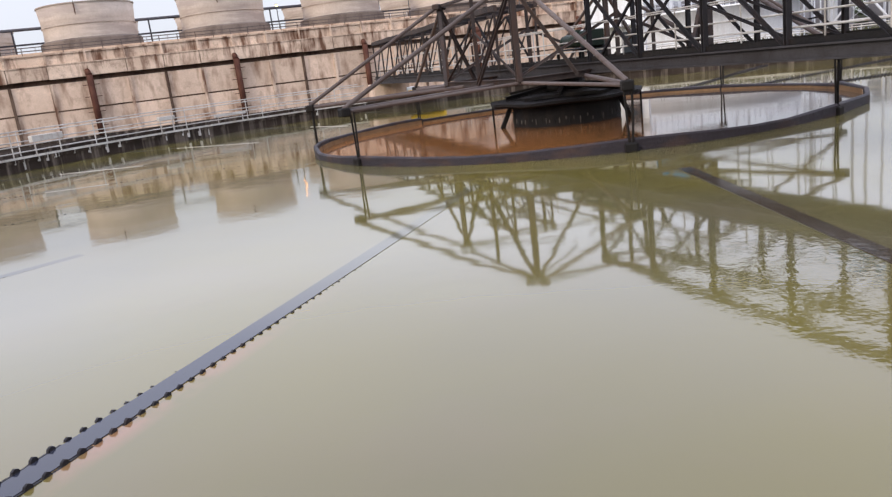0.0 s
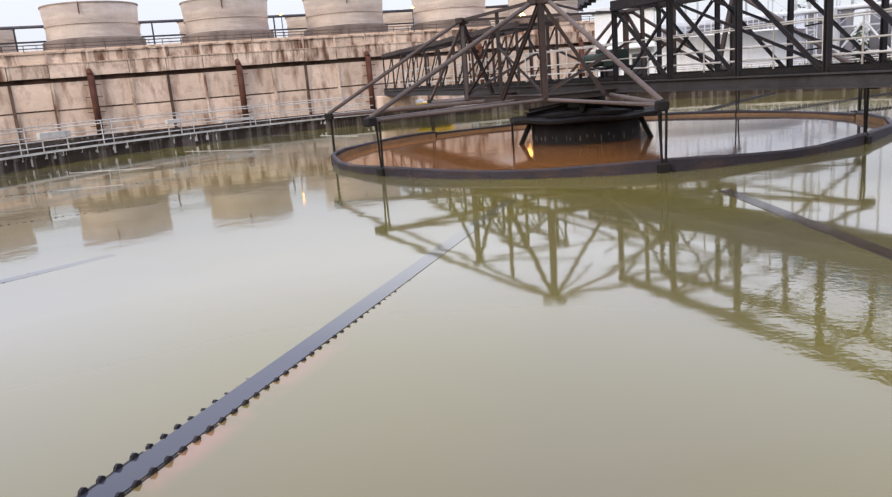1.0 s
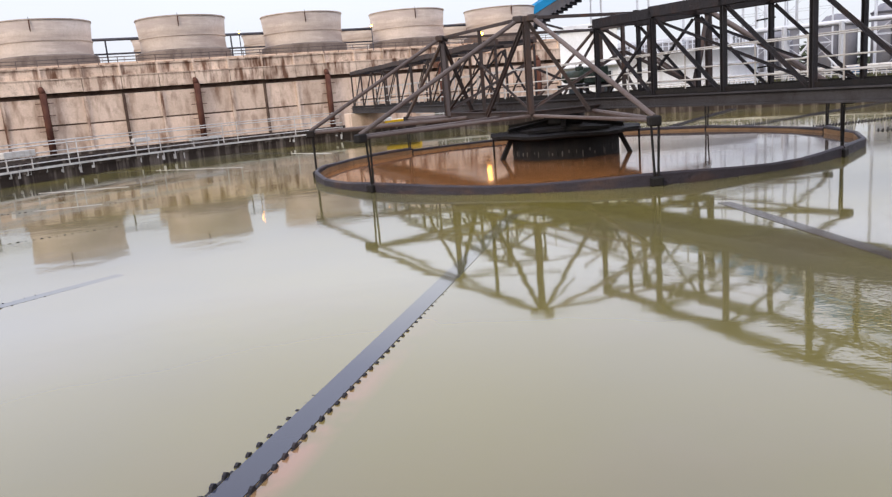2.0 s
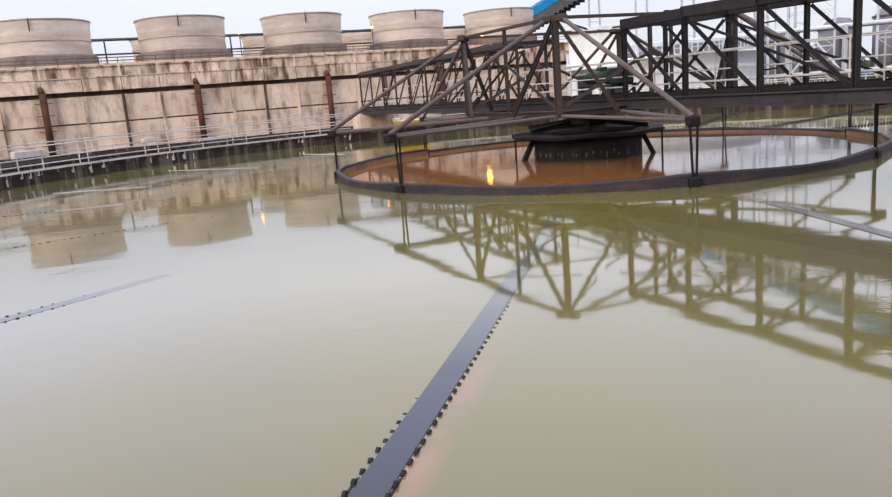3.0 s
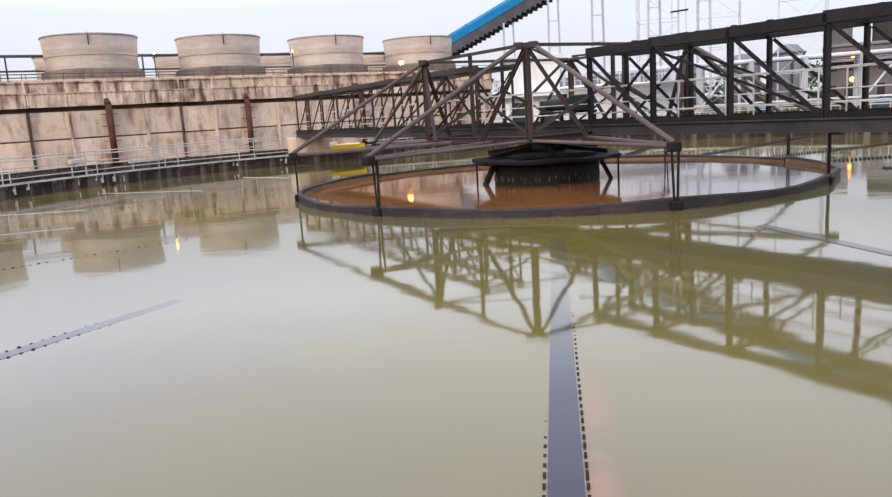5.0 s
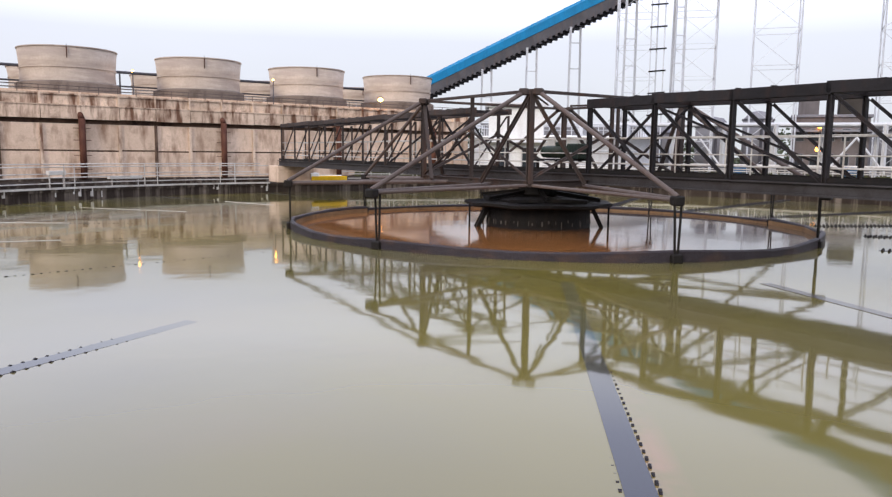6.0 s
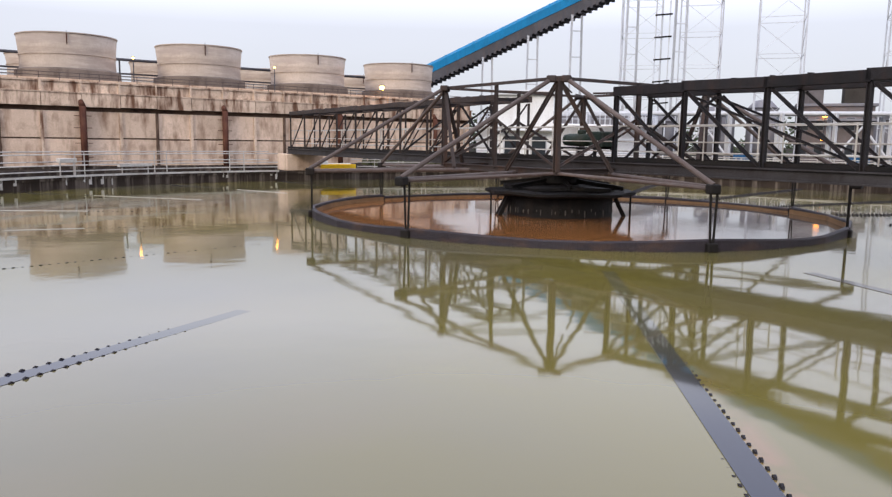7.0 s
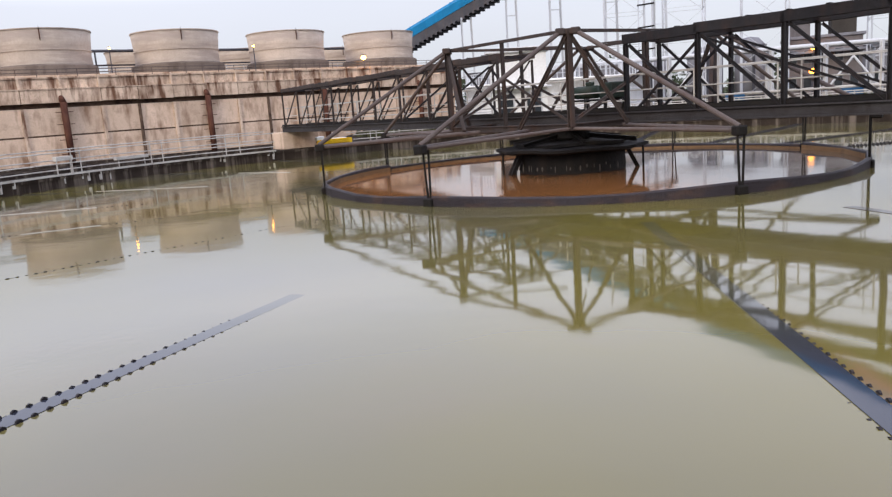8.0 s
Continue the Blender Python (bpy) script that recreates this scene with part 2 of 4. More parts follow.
SODIUM_FAR = glow_material("far_sodium_lamp", (1.0, 0.33, 0.04), 12.0)
WARM_WHITE = glow_material("warm_lamp", (1.0, 0.4, 0.06), 22.0)


def glass_material():
    m, n, l, p = nodes_of("dark_glass")
    p.inputs["Base Color"].default_value = (0.03, 0.035, 0.04, 1)
    p.inputs["Roughness"].default_value = 0.08
    return m


GLASS = glass_material()


# ---------------------------------------------------------------- building helpers
ORIGIN = {}      # where each thing's or part's own origin stands in the world


def thing(name, base, label, category, group="", kind=""):
    ob = new(name)
    ob.location = base
    ORIGIN[ob] = Vector(base)
    return tagged(ob, label, category, group, kind)


def mesh_object(name, bm, mat, base):
    me = bpy.data.meshes.new(name)
    bmesh.ops.translate(bm, verts=bm.verts, vec=-Vector(base))
    bmesh.ops.recalc_face_normals(bm, faces=bm.faces)
    bm.to_mesh(me)
    bm.free()
    me.materials.append(mat)
    return new(name, me)


def part(name, bm, mat, parent, label=""):
    """A bmesh in world coordinates as one mesh under a thing or part."""
    ob = mesh_object(name, bm, mat, ORIGIN[parent])
    ob.parent = parent
    ORIGIN[ob] = ORIGIN[parent]
    return tagged(ob, label)


def single(name, bm, mat, base, label, category="", group="", kind=""):
    ob = mesh_object(name, bm, mat, base)
    ob.location = base
    ORIGIN[ob] = Vector(base)
    return tagged(ob, label, category, group, kind)


def smooth(ob):
    for f in ob.data.polygons:
        f.use_smooth = True
    return ob


def prism(bm, outline, p, q, up=(0, 0, 1)):
    """Extrudes an outline of (side, up) pairs from p to q."""
    p, q = Vector(p), Vector(q)
    d = (q - p).normalized()
    s = d.cross(Vector(up))
    if s.length < 1e-4:
        s = d.cross(Vector((0.42, -0.91, 0)))
    s.normalize()
    w = s.cross(d).normalized()
    rings = [[bm.verts.new(e + s * a + w * b) for a, b in outline] for e in (p, q)]
    k = len(outline)
    for i in range(k):
        bm.faces.new((rings[0][i], rings[0][(i + 1) % k], rings[1][(i + 1) % k], rings[1][i]))
    bm.faces.new(rings[0][::-1])
    bm.faces.new(rings[1])
    return bm


def box_outline(w, h):
    return [(-w / 2, -h / 2), (w / 2, -h / 2), (w / 2, h / 2), (-w / 2, h / 2)]


def soft_outline(w, h, c=0.012):
    a, b = w / 2, h / 2
    return [(-a + c, -b), (a - c, -b), (a, -b + c), (a, b - c), (a - c, b), (-a + c, b), (-a, b - c), (-a, -b + c)]


def i_outline(w, h, t=0.02):
    a, b, c = w / 2, h / 2, t / 2
    return [(-a, -b), (a, -b), (a, -b + t), (c, -b + t), (c, b - t), (a, b - t), (a, b), (-a, b), (-a, b - t), (-c, b - t), (-c, -b + t), (-a, -b + t)]


def l_outline(w, t=0.014):
    return [(-w / 2, -w / 2), (w / 2, -w / 2), (w / 2, -w / 2 + t), (-w / 2 + t, -w / 2 + t), (-w / 2 + t, w / 2), (-w / 2, w / 2)]


def tube_outline(r, k=8):
    return [(r * math.cos(2 * math.pi * i / k), r * math.sin(2 * math.pi * i / k)) for i in range(k)]


def bar(name, p, q, outline, mat, parent, label="", up=(0, 0, 1)):
    return part(name, prism(bmesh.new(), outline, p, q, up), mat, parent, label)


def box(bm, lo, hi, ex=(1, 0), at=(0, 0)):
    """A box whose x side runs along ex in the plan, from at."""
    x, y = Vector((ex[0], ex[1], 0)), Vector((-ex[1], ex[0], 0))
    o = Vector((at[0], at[1], 0))
    vs = [bm.verts.new(o + x * a + y * b + Vector((0, 0, c))) for c in (lo[2], hi[2]) for a, b in ((lo[0], lo[1]), (hi[0], lo[1]), (hi[0], hi[1]), (lo[0], hi[1]))]
    for f in ((0, 3, 2, 1), (4, 5, 6, 7), (0, 1, 5, 4), (1, 2, 6, 5), (2, 3, 7, 6), (3, 0, 4, 7)):
        bm.faces.new([vs[i] for i in f])
    return bm


def soft_box(lo, hi, ex=(1, 0), at=(0, 0), c=0.03):
    bm = box(bmesh.new(), lo, hi, ex, at)
    bmesh.ops.bevel(bm, geom=bm.edges[:], offset=c, segments=1, affect="EDGES")
    return bm


def lathe(profile, centre, k=48, a0=0.0, a1=360.0, closed=False, wobble=None):
    """Turns a profile of (radius, height) round a vertical line."""
    bm = bmesh.new()
    full = abs(a1 - a0) >= 359.9
    count = k if full else k + 1
    rings = []
    for i in range(count):
        a = radians(a0 + (a1 - a0) * i / k)
        ring = []
        for r, z in profile:
            dr, dz = wobble(a, r, z) if wobble else (0, 0)
            ring.append(bm.verts.new((centre[0] + (r + dr) * math.cos(a), centre[1] + (r + dr) * math.sin(a), z + dz)))
        rings.append(ring)
    m = len(profile)
    for i in range(k):
        A, B = rings[i], rings[(i + 1) % count]
        for j in range(m if closed else m - 1):
            bm.faces.new((A[j], B[j], B[(j + 1) % m], A[(j + 1) % m]))
    if closed and not full:
        bm.faces.new(rings[0])
        bm.faces.new(rings[-1][::-1])
    return bm


def disc(centre, r0, r1, z, k=96, rings=1):
    return lathe([(r0 + (r1 - r0) * i / rings, z) for i in range(rings + 1)], centre, k)


# ---------------------------------------------------------------- plan
CX, CY = 1.108, 25.391            # centre of the round tank
RIM = 22.9                       # inner face of the tank wall
DECK = 0.5                        # top of the rim walkway above the water
AXIS = radians(-65.2)             # the bridge's rear arm runs this way through the centre
LEVEL = -0.05                     # the water's surface
UX, UY = math.cos(AXIS), math.sin(AXIS)
NX, NY = UY, -UX                  # across the bridge, towards its near side


def polar(r, degrees, z=0.0):
    return Vector((CX + r * math.cos(radians(degrees)), CY + r * math.sin(radians(degrees)), z))


AXIS_B, SHIFT_B = radians(-60.6), -0.58     # the shore arm leaves the drive at a slightly different bearing


def on_bridge(along, across, z):
    """A point on the bridge: one arm on each bearing, joined by a straight length over the drive."""
    def rear(a):
        return Vector((CX + UX * a + NX * across, CY + UY * a + NY * across, z))

    def shore(a):
        ux, uy = math.cos(AXIS_B), math.sin(AXIS_B)
        return Vector((CX + ux * a + uy * (across + SHIFT_B), CY + uy * a - ux * (across + SHIFT_B), z))

    if along <= -2.32:
        return rear(along)
    if along >= 2.52:
        return shore(along)
    f = (along + 2.32) / 4.84
    return rear(-2.32) * (1 - f) + shore(2.52) * f


HANGERS = [-82.9, -133.4, -173.1, 136.6, 97.1, 46.9, 6.9, -43.3]
RING_R = [8.42, 8.12, 8.32, 8.38, 8.38, 8.38, 8.32, 8.22]      # the ring is out of round


def ring_radius(degrees):
    """The ring's radius at a bearing, between its two nearest hangers."""
    for i in range(8):
        span = (HANGERS[i] - HANGERS[(i + 1) % 8]) % 360
        past = (HANGERS[i] - degrees) % 360
        if past <= span:
            f = past / span
            return RING_R[i] * (1 - f) + RING_R[(i + 1) % 8] * f
    return 8.38


# ---------------------------------------------------------------- ground, water, tank
def yard_dip(a, r, z):
    """The yard falls away by a metre and a half towards the cooling tower's basin."""
    deg = math.degrees(a) % 360
    side = min(1.0, max(0.0, (deg - 90) / 8)) * min(1.0, max(0.0, (225 - deg) / 8))
    return 0.0, -1.75 * side * min(1.0, max(0.0, (r - 30) / 14)) * (1.0 if r < 1000 else 0.5)


bm = lathe([(25.6, DECK - 0.03), (30, DECK - 0.03), (44, DECK - 0.03), (90, 0.48), (300, 0.45), (1200, 0.2), (4500, -3.0)], (CX, CY), 144, wobble=yard_dip)
tagged(single("ground", bm, GROUND, (CX, CY, 0), "dark grey-brown dusty plant ground round the tank", "ground", kind="structure"))
single("water", disc((CX, CY), 0.0, RIM + 0.05, LEVEL, 128, 6), WATER, (CX, CY, 0), "still murky olive-green water in the round settling tank", "water", kind="structure")
single("feed_water", lathe([(2.0 * j, LEVEL + 0.006) for j in range(4)] + [(8.3, LEVEL + 0.006)], (CX, CY), 96, wobble=lambda a, r, z: ((ring_radius(math.degrees(a)) - 8.38) * r / 8.3, 0)), BROWN_WATER, (CX, CY, 0), "rust-brown water inside the floating feed well ring", "water", kind="structure")
rim_wall = single("tank_wall", lathe([(RIM, -1.0), (RIM, DECK - 0.16), (RIM - 0.05, DECK - 0.16), (RIM - 0.05, DECK - 0.02), (RIM + 0.35, DECK - 0.02), (RIM + 0.35, -1.0)], (CX, CY), 128, closed=True), DARK_CONCRETE, (CX, CY, 0), "dark slime-stained concrete wall of the round tank", "tank wall", kind="structure")
single("rim_walkway", lathe([(RIM + 0.35, DECK - 0.25), (RIM + 0.35, DECK), (25.6, DECK), (25.6, DECK - 0.25)], (CX, CY), 128, closed=True), GREY_CONCRETE, (CX, CY, 0), "dark stained concrete walkway running round the tank", "walkway", kind="structure")
single("rim_parapet", lathe([(RIM + 1.45, DECK - 0.1), (RIM + 1.45, DECK + 0.24), (RIM + 1.65, DECK + 0.24), (RIM + 1.65, DECK - 0.1)], (CX, CY), 90, 120.0, 232.0, closed=True), DARK_CONCRETE, (CX, CY, 0), "low dark stained parapet behind the rim walkway", "parapet", kind="structure")
# ---------------------------------------------------------------- radial launders
def weir_bm(r0, r1, side, ang, sink=0.0, lug=0.036, pitch=0.15):
    """One notched weir plate: a thin upright sheet with round lugs along its top. sink: how far its inner end lies under water."""
    bm = bmesh.new()
    c, s = math.cos(radians(ang)), math.sin(radians(ang))
    top = []
    for i in range(int((r1 - r0) / pitch)):
        a = r0 + i * pitch
        d = sink * max(0.0, (21.0 - a) / 10.0) + 0.004 * math.sin(i * 1.9)
        top += [(a, 0.004 - d), (a + 0.05, 0.004 - d), (a + 0.06, 0.004 + lug * 0.66 - d), (a + 0.085, 0.004 + lug - d), (a + 0.11, 0.004 + lug * 0.66 - d), (a + 0.12, 0.004 - d)]
    (ta, ba), (tb, bb) = [([bm.verts.new((CX + r * c - o * s, CY + r * s + o * c, z)) for r, z in top],
                           [bm.verts.new((CX + r * c - o * s, CY + r * s + o * c, -0.3)) for r, z in top]) for o in (side - 0.011, side + 0.011)]
    for i in range(len(top) - 1):
        bm.faces.new((ba[i], ba[i + 1], ta[i + 1], ta[i]))
        bm.faces.new((bb[i], tb[i], tb[i + 1], bb[i + 1]))
        bm.faces.new((ta[i], ta[i + 1], tb[i + 1], tb[i]))
    return bm


LAUNDERS = [-100.7, -120.3, -140.5, -162.5, -181.5, -202.0, -222.0] + [-100.55 - 19.75 * i for i in range(7, 15)] + [-399.8, -81.2]
PALE_EDGES = {3: (14.4, 16.2), 4: (15.4, 18.8), 5: (14.0, 19.0), 6: (13.8, 17.2)}     # where a rusted-through edge still shows
for i, ang in enumerate(LAUNDERS):
    last, drowned = i == 16, 2 <= i <= 9
    label = "long dark trough lying sunk under the murky water" if last else "dark overflow trough mostly drowned, one pale edge showing" if drowned else "narrow dark steel overflow trough with notched edges, level with water"
    t = thing("launder", (CX, CY, 0), label, "trough", "radial overflow troughs")
    t.location.z = LEVEL
    c, s = math.cos(radians(ang)), math.sin(radians(ang))
    r0 = 11.2 if last else 12.5 if i < 2 else 9.6
    lug = 0.036 if i < 2 else 0.012 if drowned else 0.06
    sinks = (0.24, 0.08) if i == 0 else (0.1, 0.1) if i == 1 else (0.4, 0.4) if last else (0.012, 0.2) if drowned else (0.0, 0.0)
    for side, sink in zip((-0.14, 0.14) if i == 0 else (-0.13, 0.13), sinks):
        part("weir_plate", weir_bm(r0, RIM - 0.02, side, ang, sink, lug), WEIR, t, "dark plate with a row of round lugs")
    # the channel's surface dips under the tank's where the trough has sunk
    r_in, dip = (11.2, 0.006) if last else (13.6, -0.003) if i == 1 else (11.0, 0.004) if i == 0 else (9.6, -0.05) if drowned else (9.6, 0.008)
    bm = box(bmesh.new(), (r_in, -0.118, -0.2), (RIM - 0.02, 0.118, -0.05 if drowned else 0.008), (c, s), (CX, CY))
    for v in bm.verts:
        if v.co.z > -0.1 and math.hypot(v.co.x - CX, v.co.y - CY) < r_in + 1:
            v.co.z = dip
    part("channel_water", bm, DROWNED if last else SUNK_WATER if i < 2 else CHANNEL_WATER, t, "dark silt in the sunk trough" if last else "grey-blue water standing in the trough")
    if i in PALE_EDGES:
        part("pale_edge", box(bmesh.new(), (PALE_EDGES[i][0], -0.15, -0.05), (PALE_EDGES[i][1], -0.1, 0.012), (c, s), (CX, CY)), RAIL, t, "pale galvanised edge strip")

# ---------------------------------------------------------------- feed well ring
ring = thing("feed_well_ring", (CX, CY, 0), "dark slimy ring-shaped skirt hanging in the middle of the tank", "baffle ring")
ring.location.z = LEVEL


def skirt_wobble(a, r, z):
    return ring_radius(math.degrees(a)) - 8.38 + 0.02 * math.sin(a * 23) + 0.015 * math.sin(a * 57), (0.03 * math.sin(a * 8 + 0.5) + 0.018 * math.sin(a * 47)) if z > 0.1 else 0.0


for i in range(8):
    a0 = HANGERS[i]
    a1 = HANGERS[(i + 1) % 8]
    while a1 > a0:
        a1 -= 360
    # nearly straight runs between the hangers
    far = 0.07 if i in (3, 4, 5) else 0.0       # the rear runs hang lower
    part("inner_lining", lathe([(8.235, -0.1), (8.235, 0.15 - far), (8.25, 0.15 - far), (8.25, -0.1)], (CX, CY), 6 if i in (0, 1, 2, 7) else 3, a1 + 0.3, a0 - 0.3, closed=True, wobble=lambda a, r, z: (ring_radius(math.degrees(a)) - 8.38 + 0.02 * math.sin(a * 23), 0)), SILT, ring, "ochre silt dried on the inner face")
    bm = lathe([(8.3, -0.3), (8.28, 0.19 - far), (8.3, 0.23 - far), (8.37, 0.24 - far), (8.41, 0.2 - far), (8.39, -0.3)], (CX, CY), 6 if i in (0, 1, 2, 7) else 3, a1 + 0.2, a0 - 0.2, closed=True, wobble=skirt_wobble)
    part("skirt", bm, SKIRT, ring, "dark slimy skirt with a rounded lip")
for a, hr in zip(HANGERS, RING_R):
    p = polar(hr, a)
    c, s = math.cos(radians(a)), math.sin(radians(a))
    part("hanger_foot", soft_box((-0.09, -0.13, -0.02), (0.12, 0.13, 0.2), (c, s), p.xy), BLACK, ring)
    t = Vector((-s, c, 0))
    for k, top in ((-0.03, -0.14), (0.05, 0.14)):
        bar("hanger_rod", p + t * k + Vector((0, 0, 0.2)), p + t * top * 0.6 + Vector((0, 0, 1.36)), tube_outline(0.028, 6), BLACK, ring)

# ---------------------------------------------------------------- centre drive cage
cage = thing("drive_cage", (CX, CY, 0.9), "brown steel pyramid frame over the tank's centre drive", "steel frame")
PEAKS = [(-110.0, -82.9, -133.1), (168.0, -173.1, 136.6), (70.0, 97.1, 46.9), (-12.0, 6.9, -43.5)]
PEAK_R, PEAK_Z, FOOT_R, FOOT_Z = 4.15, 4.0, 8.38, 1.42
tops = []
for a, f0, f1 in PEAKS:
    top = polar(PEAK_R, a, PEAK_Z)
    tops.append(top)
    tang = Vector((-math.sin(radians(a)), math.cos(radians(a)), 0))
    for f, off in ((f0, 0.2 if f0 > a or (a > 150 and f0 < 0) else -0.2), (f1, -0.2 if f0 > a or (a > 150 and f0 < 0) else 0.2)):
        foot = polar(FOOT_R, f, FOOT_Z)
        bar("strut", top + tang * off, foot, tube_outline(0.06, 10), PALE_RUST, cage, "round brown strut")
        c, s = math.cos(radians(f)), math.sin(radians(f))
        part("strut_shoe", soft_box((-0.14, -0.13, 1.22), (0.12, 0.13, 1.44), (c, s), polar(FOOT_R, f).xy), BLACK, cage)
    # twin gusset heads, post and splayed legs under each peak
    for off in (-0.2, 0.2):
        part("peak_head", soft_box((-0.13, off - 0.13, PEAK_Z - 0.09), (0.13, off + 0.13, PEAK_Z + 0.09), (math.cos(radians(a)), math.sin(radians(a))), top.xy), CAGE_STEEL, cage)
    bar("peak_plate", top - tang * 0.2, top + tang * 0.2, box_outline(0.16, 0.14), CAGE_STEEL, cage)
    base = polar(PEAK_R, a, 1.5)
    bar("post", base, top, i_outline(0.15, 0.15, 0.03), CAGE_STEEL, cage)
    bar("leg", top, polar(PEAK_R - 0.2, a + 22, 1.5), i_outline(0.1, 0.1, 0.025), CAGE_STEEL, cage)
    bar("leg", top, polar(PEAK_R - 0.2, a - 22, 1.5), i_outline(0.1, 0.1, 0.025), CAGE_STEEL, cage)
for i in range(4):
    p, q = tops[i], tops[(i + 1) % 4]
    bar("top_beam", p + Vector((0, 0, 0.02)), q + Vector((0, 0, 0.02)), l_outline(0.085, 0.025), CAGE_STEEL, cage)
    m = polar(PEAK_R * 0.15, PEAKS[i][0], PEAK_Z - 0.12)
    bar("top_brace", p, m, l_outline(0.06, 0.02), CAGE_STEEL, cage)
    mid0, mid1 = (p + q) / 2, Vector(((p + q) / 2).to_tuple()[:2] + (1.5,))
    bar("mid_post", mid1, mid0, i_outline(0.09, 0.09, 0.02), CAGE_STEEL, cage)
    for e in (p, q):
        lowc = Vector((e.x, e.y, 1.62))
        bar("diagonal", lowc, (mid0 + mid1) / 2 + Vector((0, 0, 0.25)), l_outline(0.075, 0.022), CAGE_STEEL, cage)
    bar("base_beam", Vector((p.x, p.y, 1.5)), Vector((q.x, q.y, 1.5)), i_outline(0.14, 0.18, 0.03), CAGE_STEEL, cage)
for i in range(8):
    p, q = polar(FOOT_R, HANGERS[i], 1.36), polar(FOOT_R, HANGERS[(i + 1) % 8], 1.36)
    bar("radial_arm", p, polar(1.6, HANGERS[i], 1.44), tube_outline(0.062, 8), PALE_RUST, cage, "round brown arm")
    bar("stay", p + Vector((0, 0, -0.02)), polar(PEAK_R - 0.1, PEAKS[(0, 0, 1, 1, 2, 2, 3, 3)[i]][0], 1.46), tube_outline(0.045, 8), PALE_RUST, cage)

# ---------------------------------------------------------------- centre drum and turntable
DX, DY = CX - 0.24, CY + 0.36
drum = thing("centre_drum", (DX, DY, 0), "black encrusted centre drum with splayed legs standing in brown water", "drive drum")
smooth(part("drum_wall", lathe([(1.72, -0.4), (1.72, 0.5), (1.66, 0.62), (1.4, 0.62)], (DX, DY), 40), BLACK, drum))
part("turntable", lathe([(0.0, 0.6), (2.25, 0.62), (2.42, 0.68), (2.42, 0.76), (2.0, 0.79), (0.0, 0.79)], (DX, DY), 40, wobble=lambda a, r, z: (0.05 * math.sin(a * 11) if r > 2 else 0, 0.02 * math.sin(a * 7))), BLACK, drum, "wide black turntable disc")
part("upper_plate", lathe([(0.0, 0.8), (1.85, 0.8), (1.85, 0.9), (1.2, 0.95), (0.0, 0.95)], (DX, DY), 14, wobble=lambda a, r, z: (0.12 * math.sin(a * 5), 0.03 * math.sin(a * 3))), BLACK, drum, "battered black upper plate")
part("gear_housing", lathe([(0.0, 0.95), (0.6, 0.95), (0.66, 1.02), (0.66, 1.3), (0.5, 1.42), (0.0, 1.42)], (DX, DY), 24), BLACK, drum)
for i, (a, r0, r1, z) in enumerate(((-150, 0.6, 2.1, 0.98), (-95, 0.5, 1.9, 1.0), (-40, 0.6, 2.2, 0.97), (20, 0.6, 2.0, 0.99), (85, 0.6, 2.0, 0.98), (150, 0.6, 2.1, 1.0))):
    ca, sa_ = math.cos(radians(a)), math.sin(radians(a))
    bar("plate_beam", (DX + r0 * ca, DY + r0 * sa_, z + 0.1), (DX + r1 * ca, DY + r1 * sa_, z - 0.08), i_outline(0.14, 0.14, 0.03), BLACK, drum)
for a in (-176, -170, -20, 50, 130):
    a = radians(a)
    ca, sa_ = math.cos(a), math.sin(a)
    bar("splayed_leg", (DX + 1.75 * ca, DY + 1.75 * sa_, 0.64), (DX + 2.12 * ca, DY + 2.12 * sa_, -0.1), box_outline(0.13, 0.13), BLACK, drum)
for a in (-174, -6, 60, 120):
    ca, sa_ = math.cos(radians(a)), math.sin(radians(a))
    bar("probe", (DX + 2.35 * ca, DY + 2.35 * sa_, 0.75), (DX + 2.35 * ca, DY + 2.35 * sa_, -0.2), tube_outline(0.035, 6), BLACK, drum)
for i in range(72):
    a = radians(5 * i + 5 * random.random())
    z0 = 0.1 + 0.12 * random.random()
    h, w = 0.05 + 0.12 * random.random(), 0.012 + 0.024 * random.random()
    bm = bmesh.new()
    bmesh.ops.create_icosphere(bm, subdivisions=1, radius=1.0)
    bmesh.ops.scale(bm, verts=bm.verts, vec=(w, w, h))
    bmesh.ops.translate(bm, verts=bm.verts, vec=(DX + 1.71 * math.cos(a), DY + 1.71 * math.sin(a), z0))
    part("crust", bm, CRUST if i % 3 else BLACK, drum, "pale lime crust" if i % 3 else "")

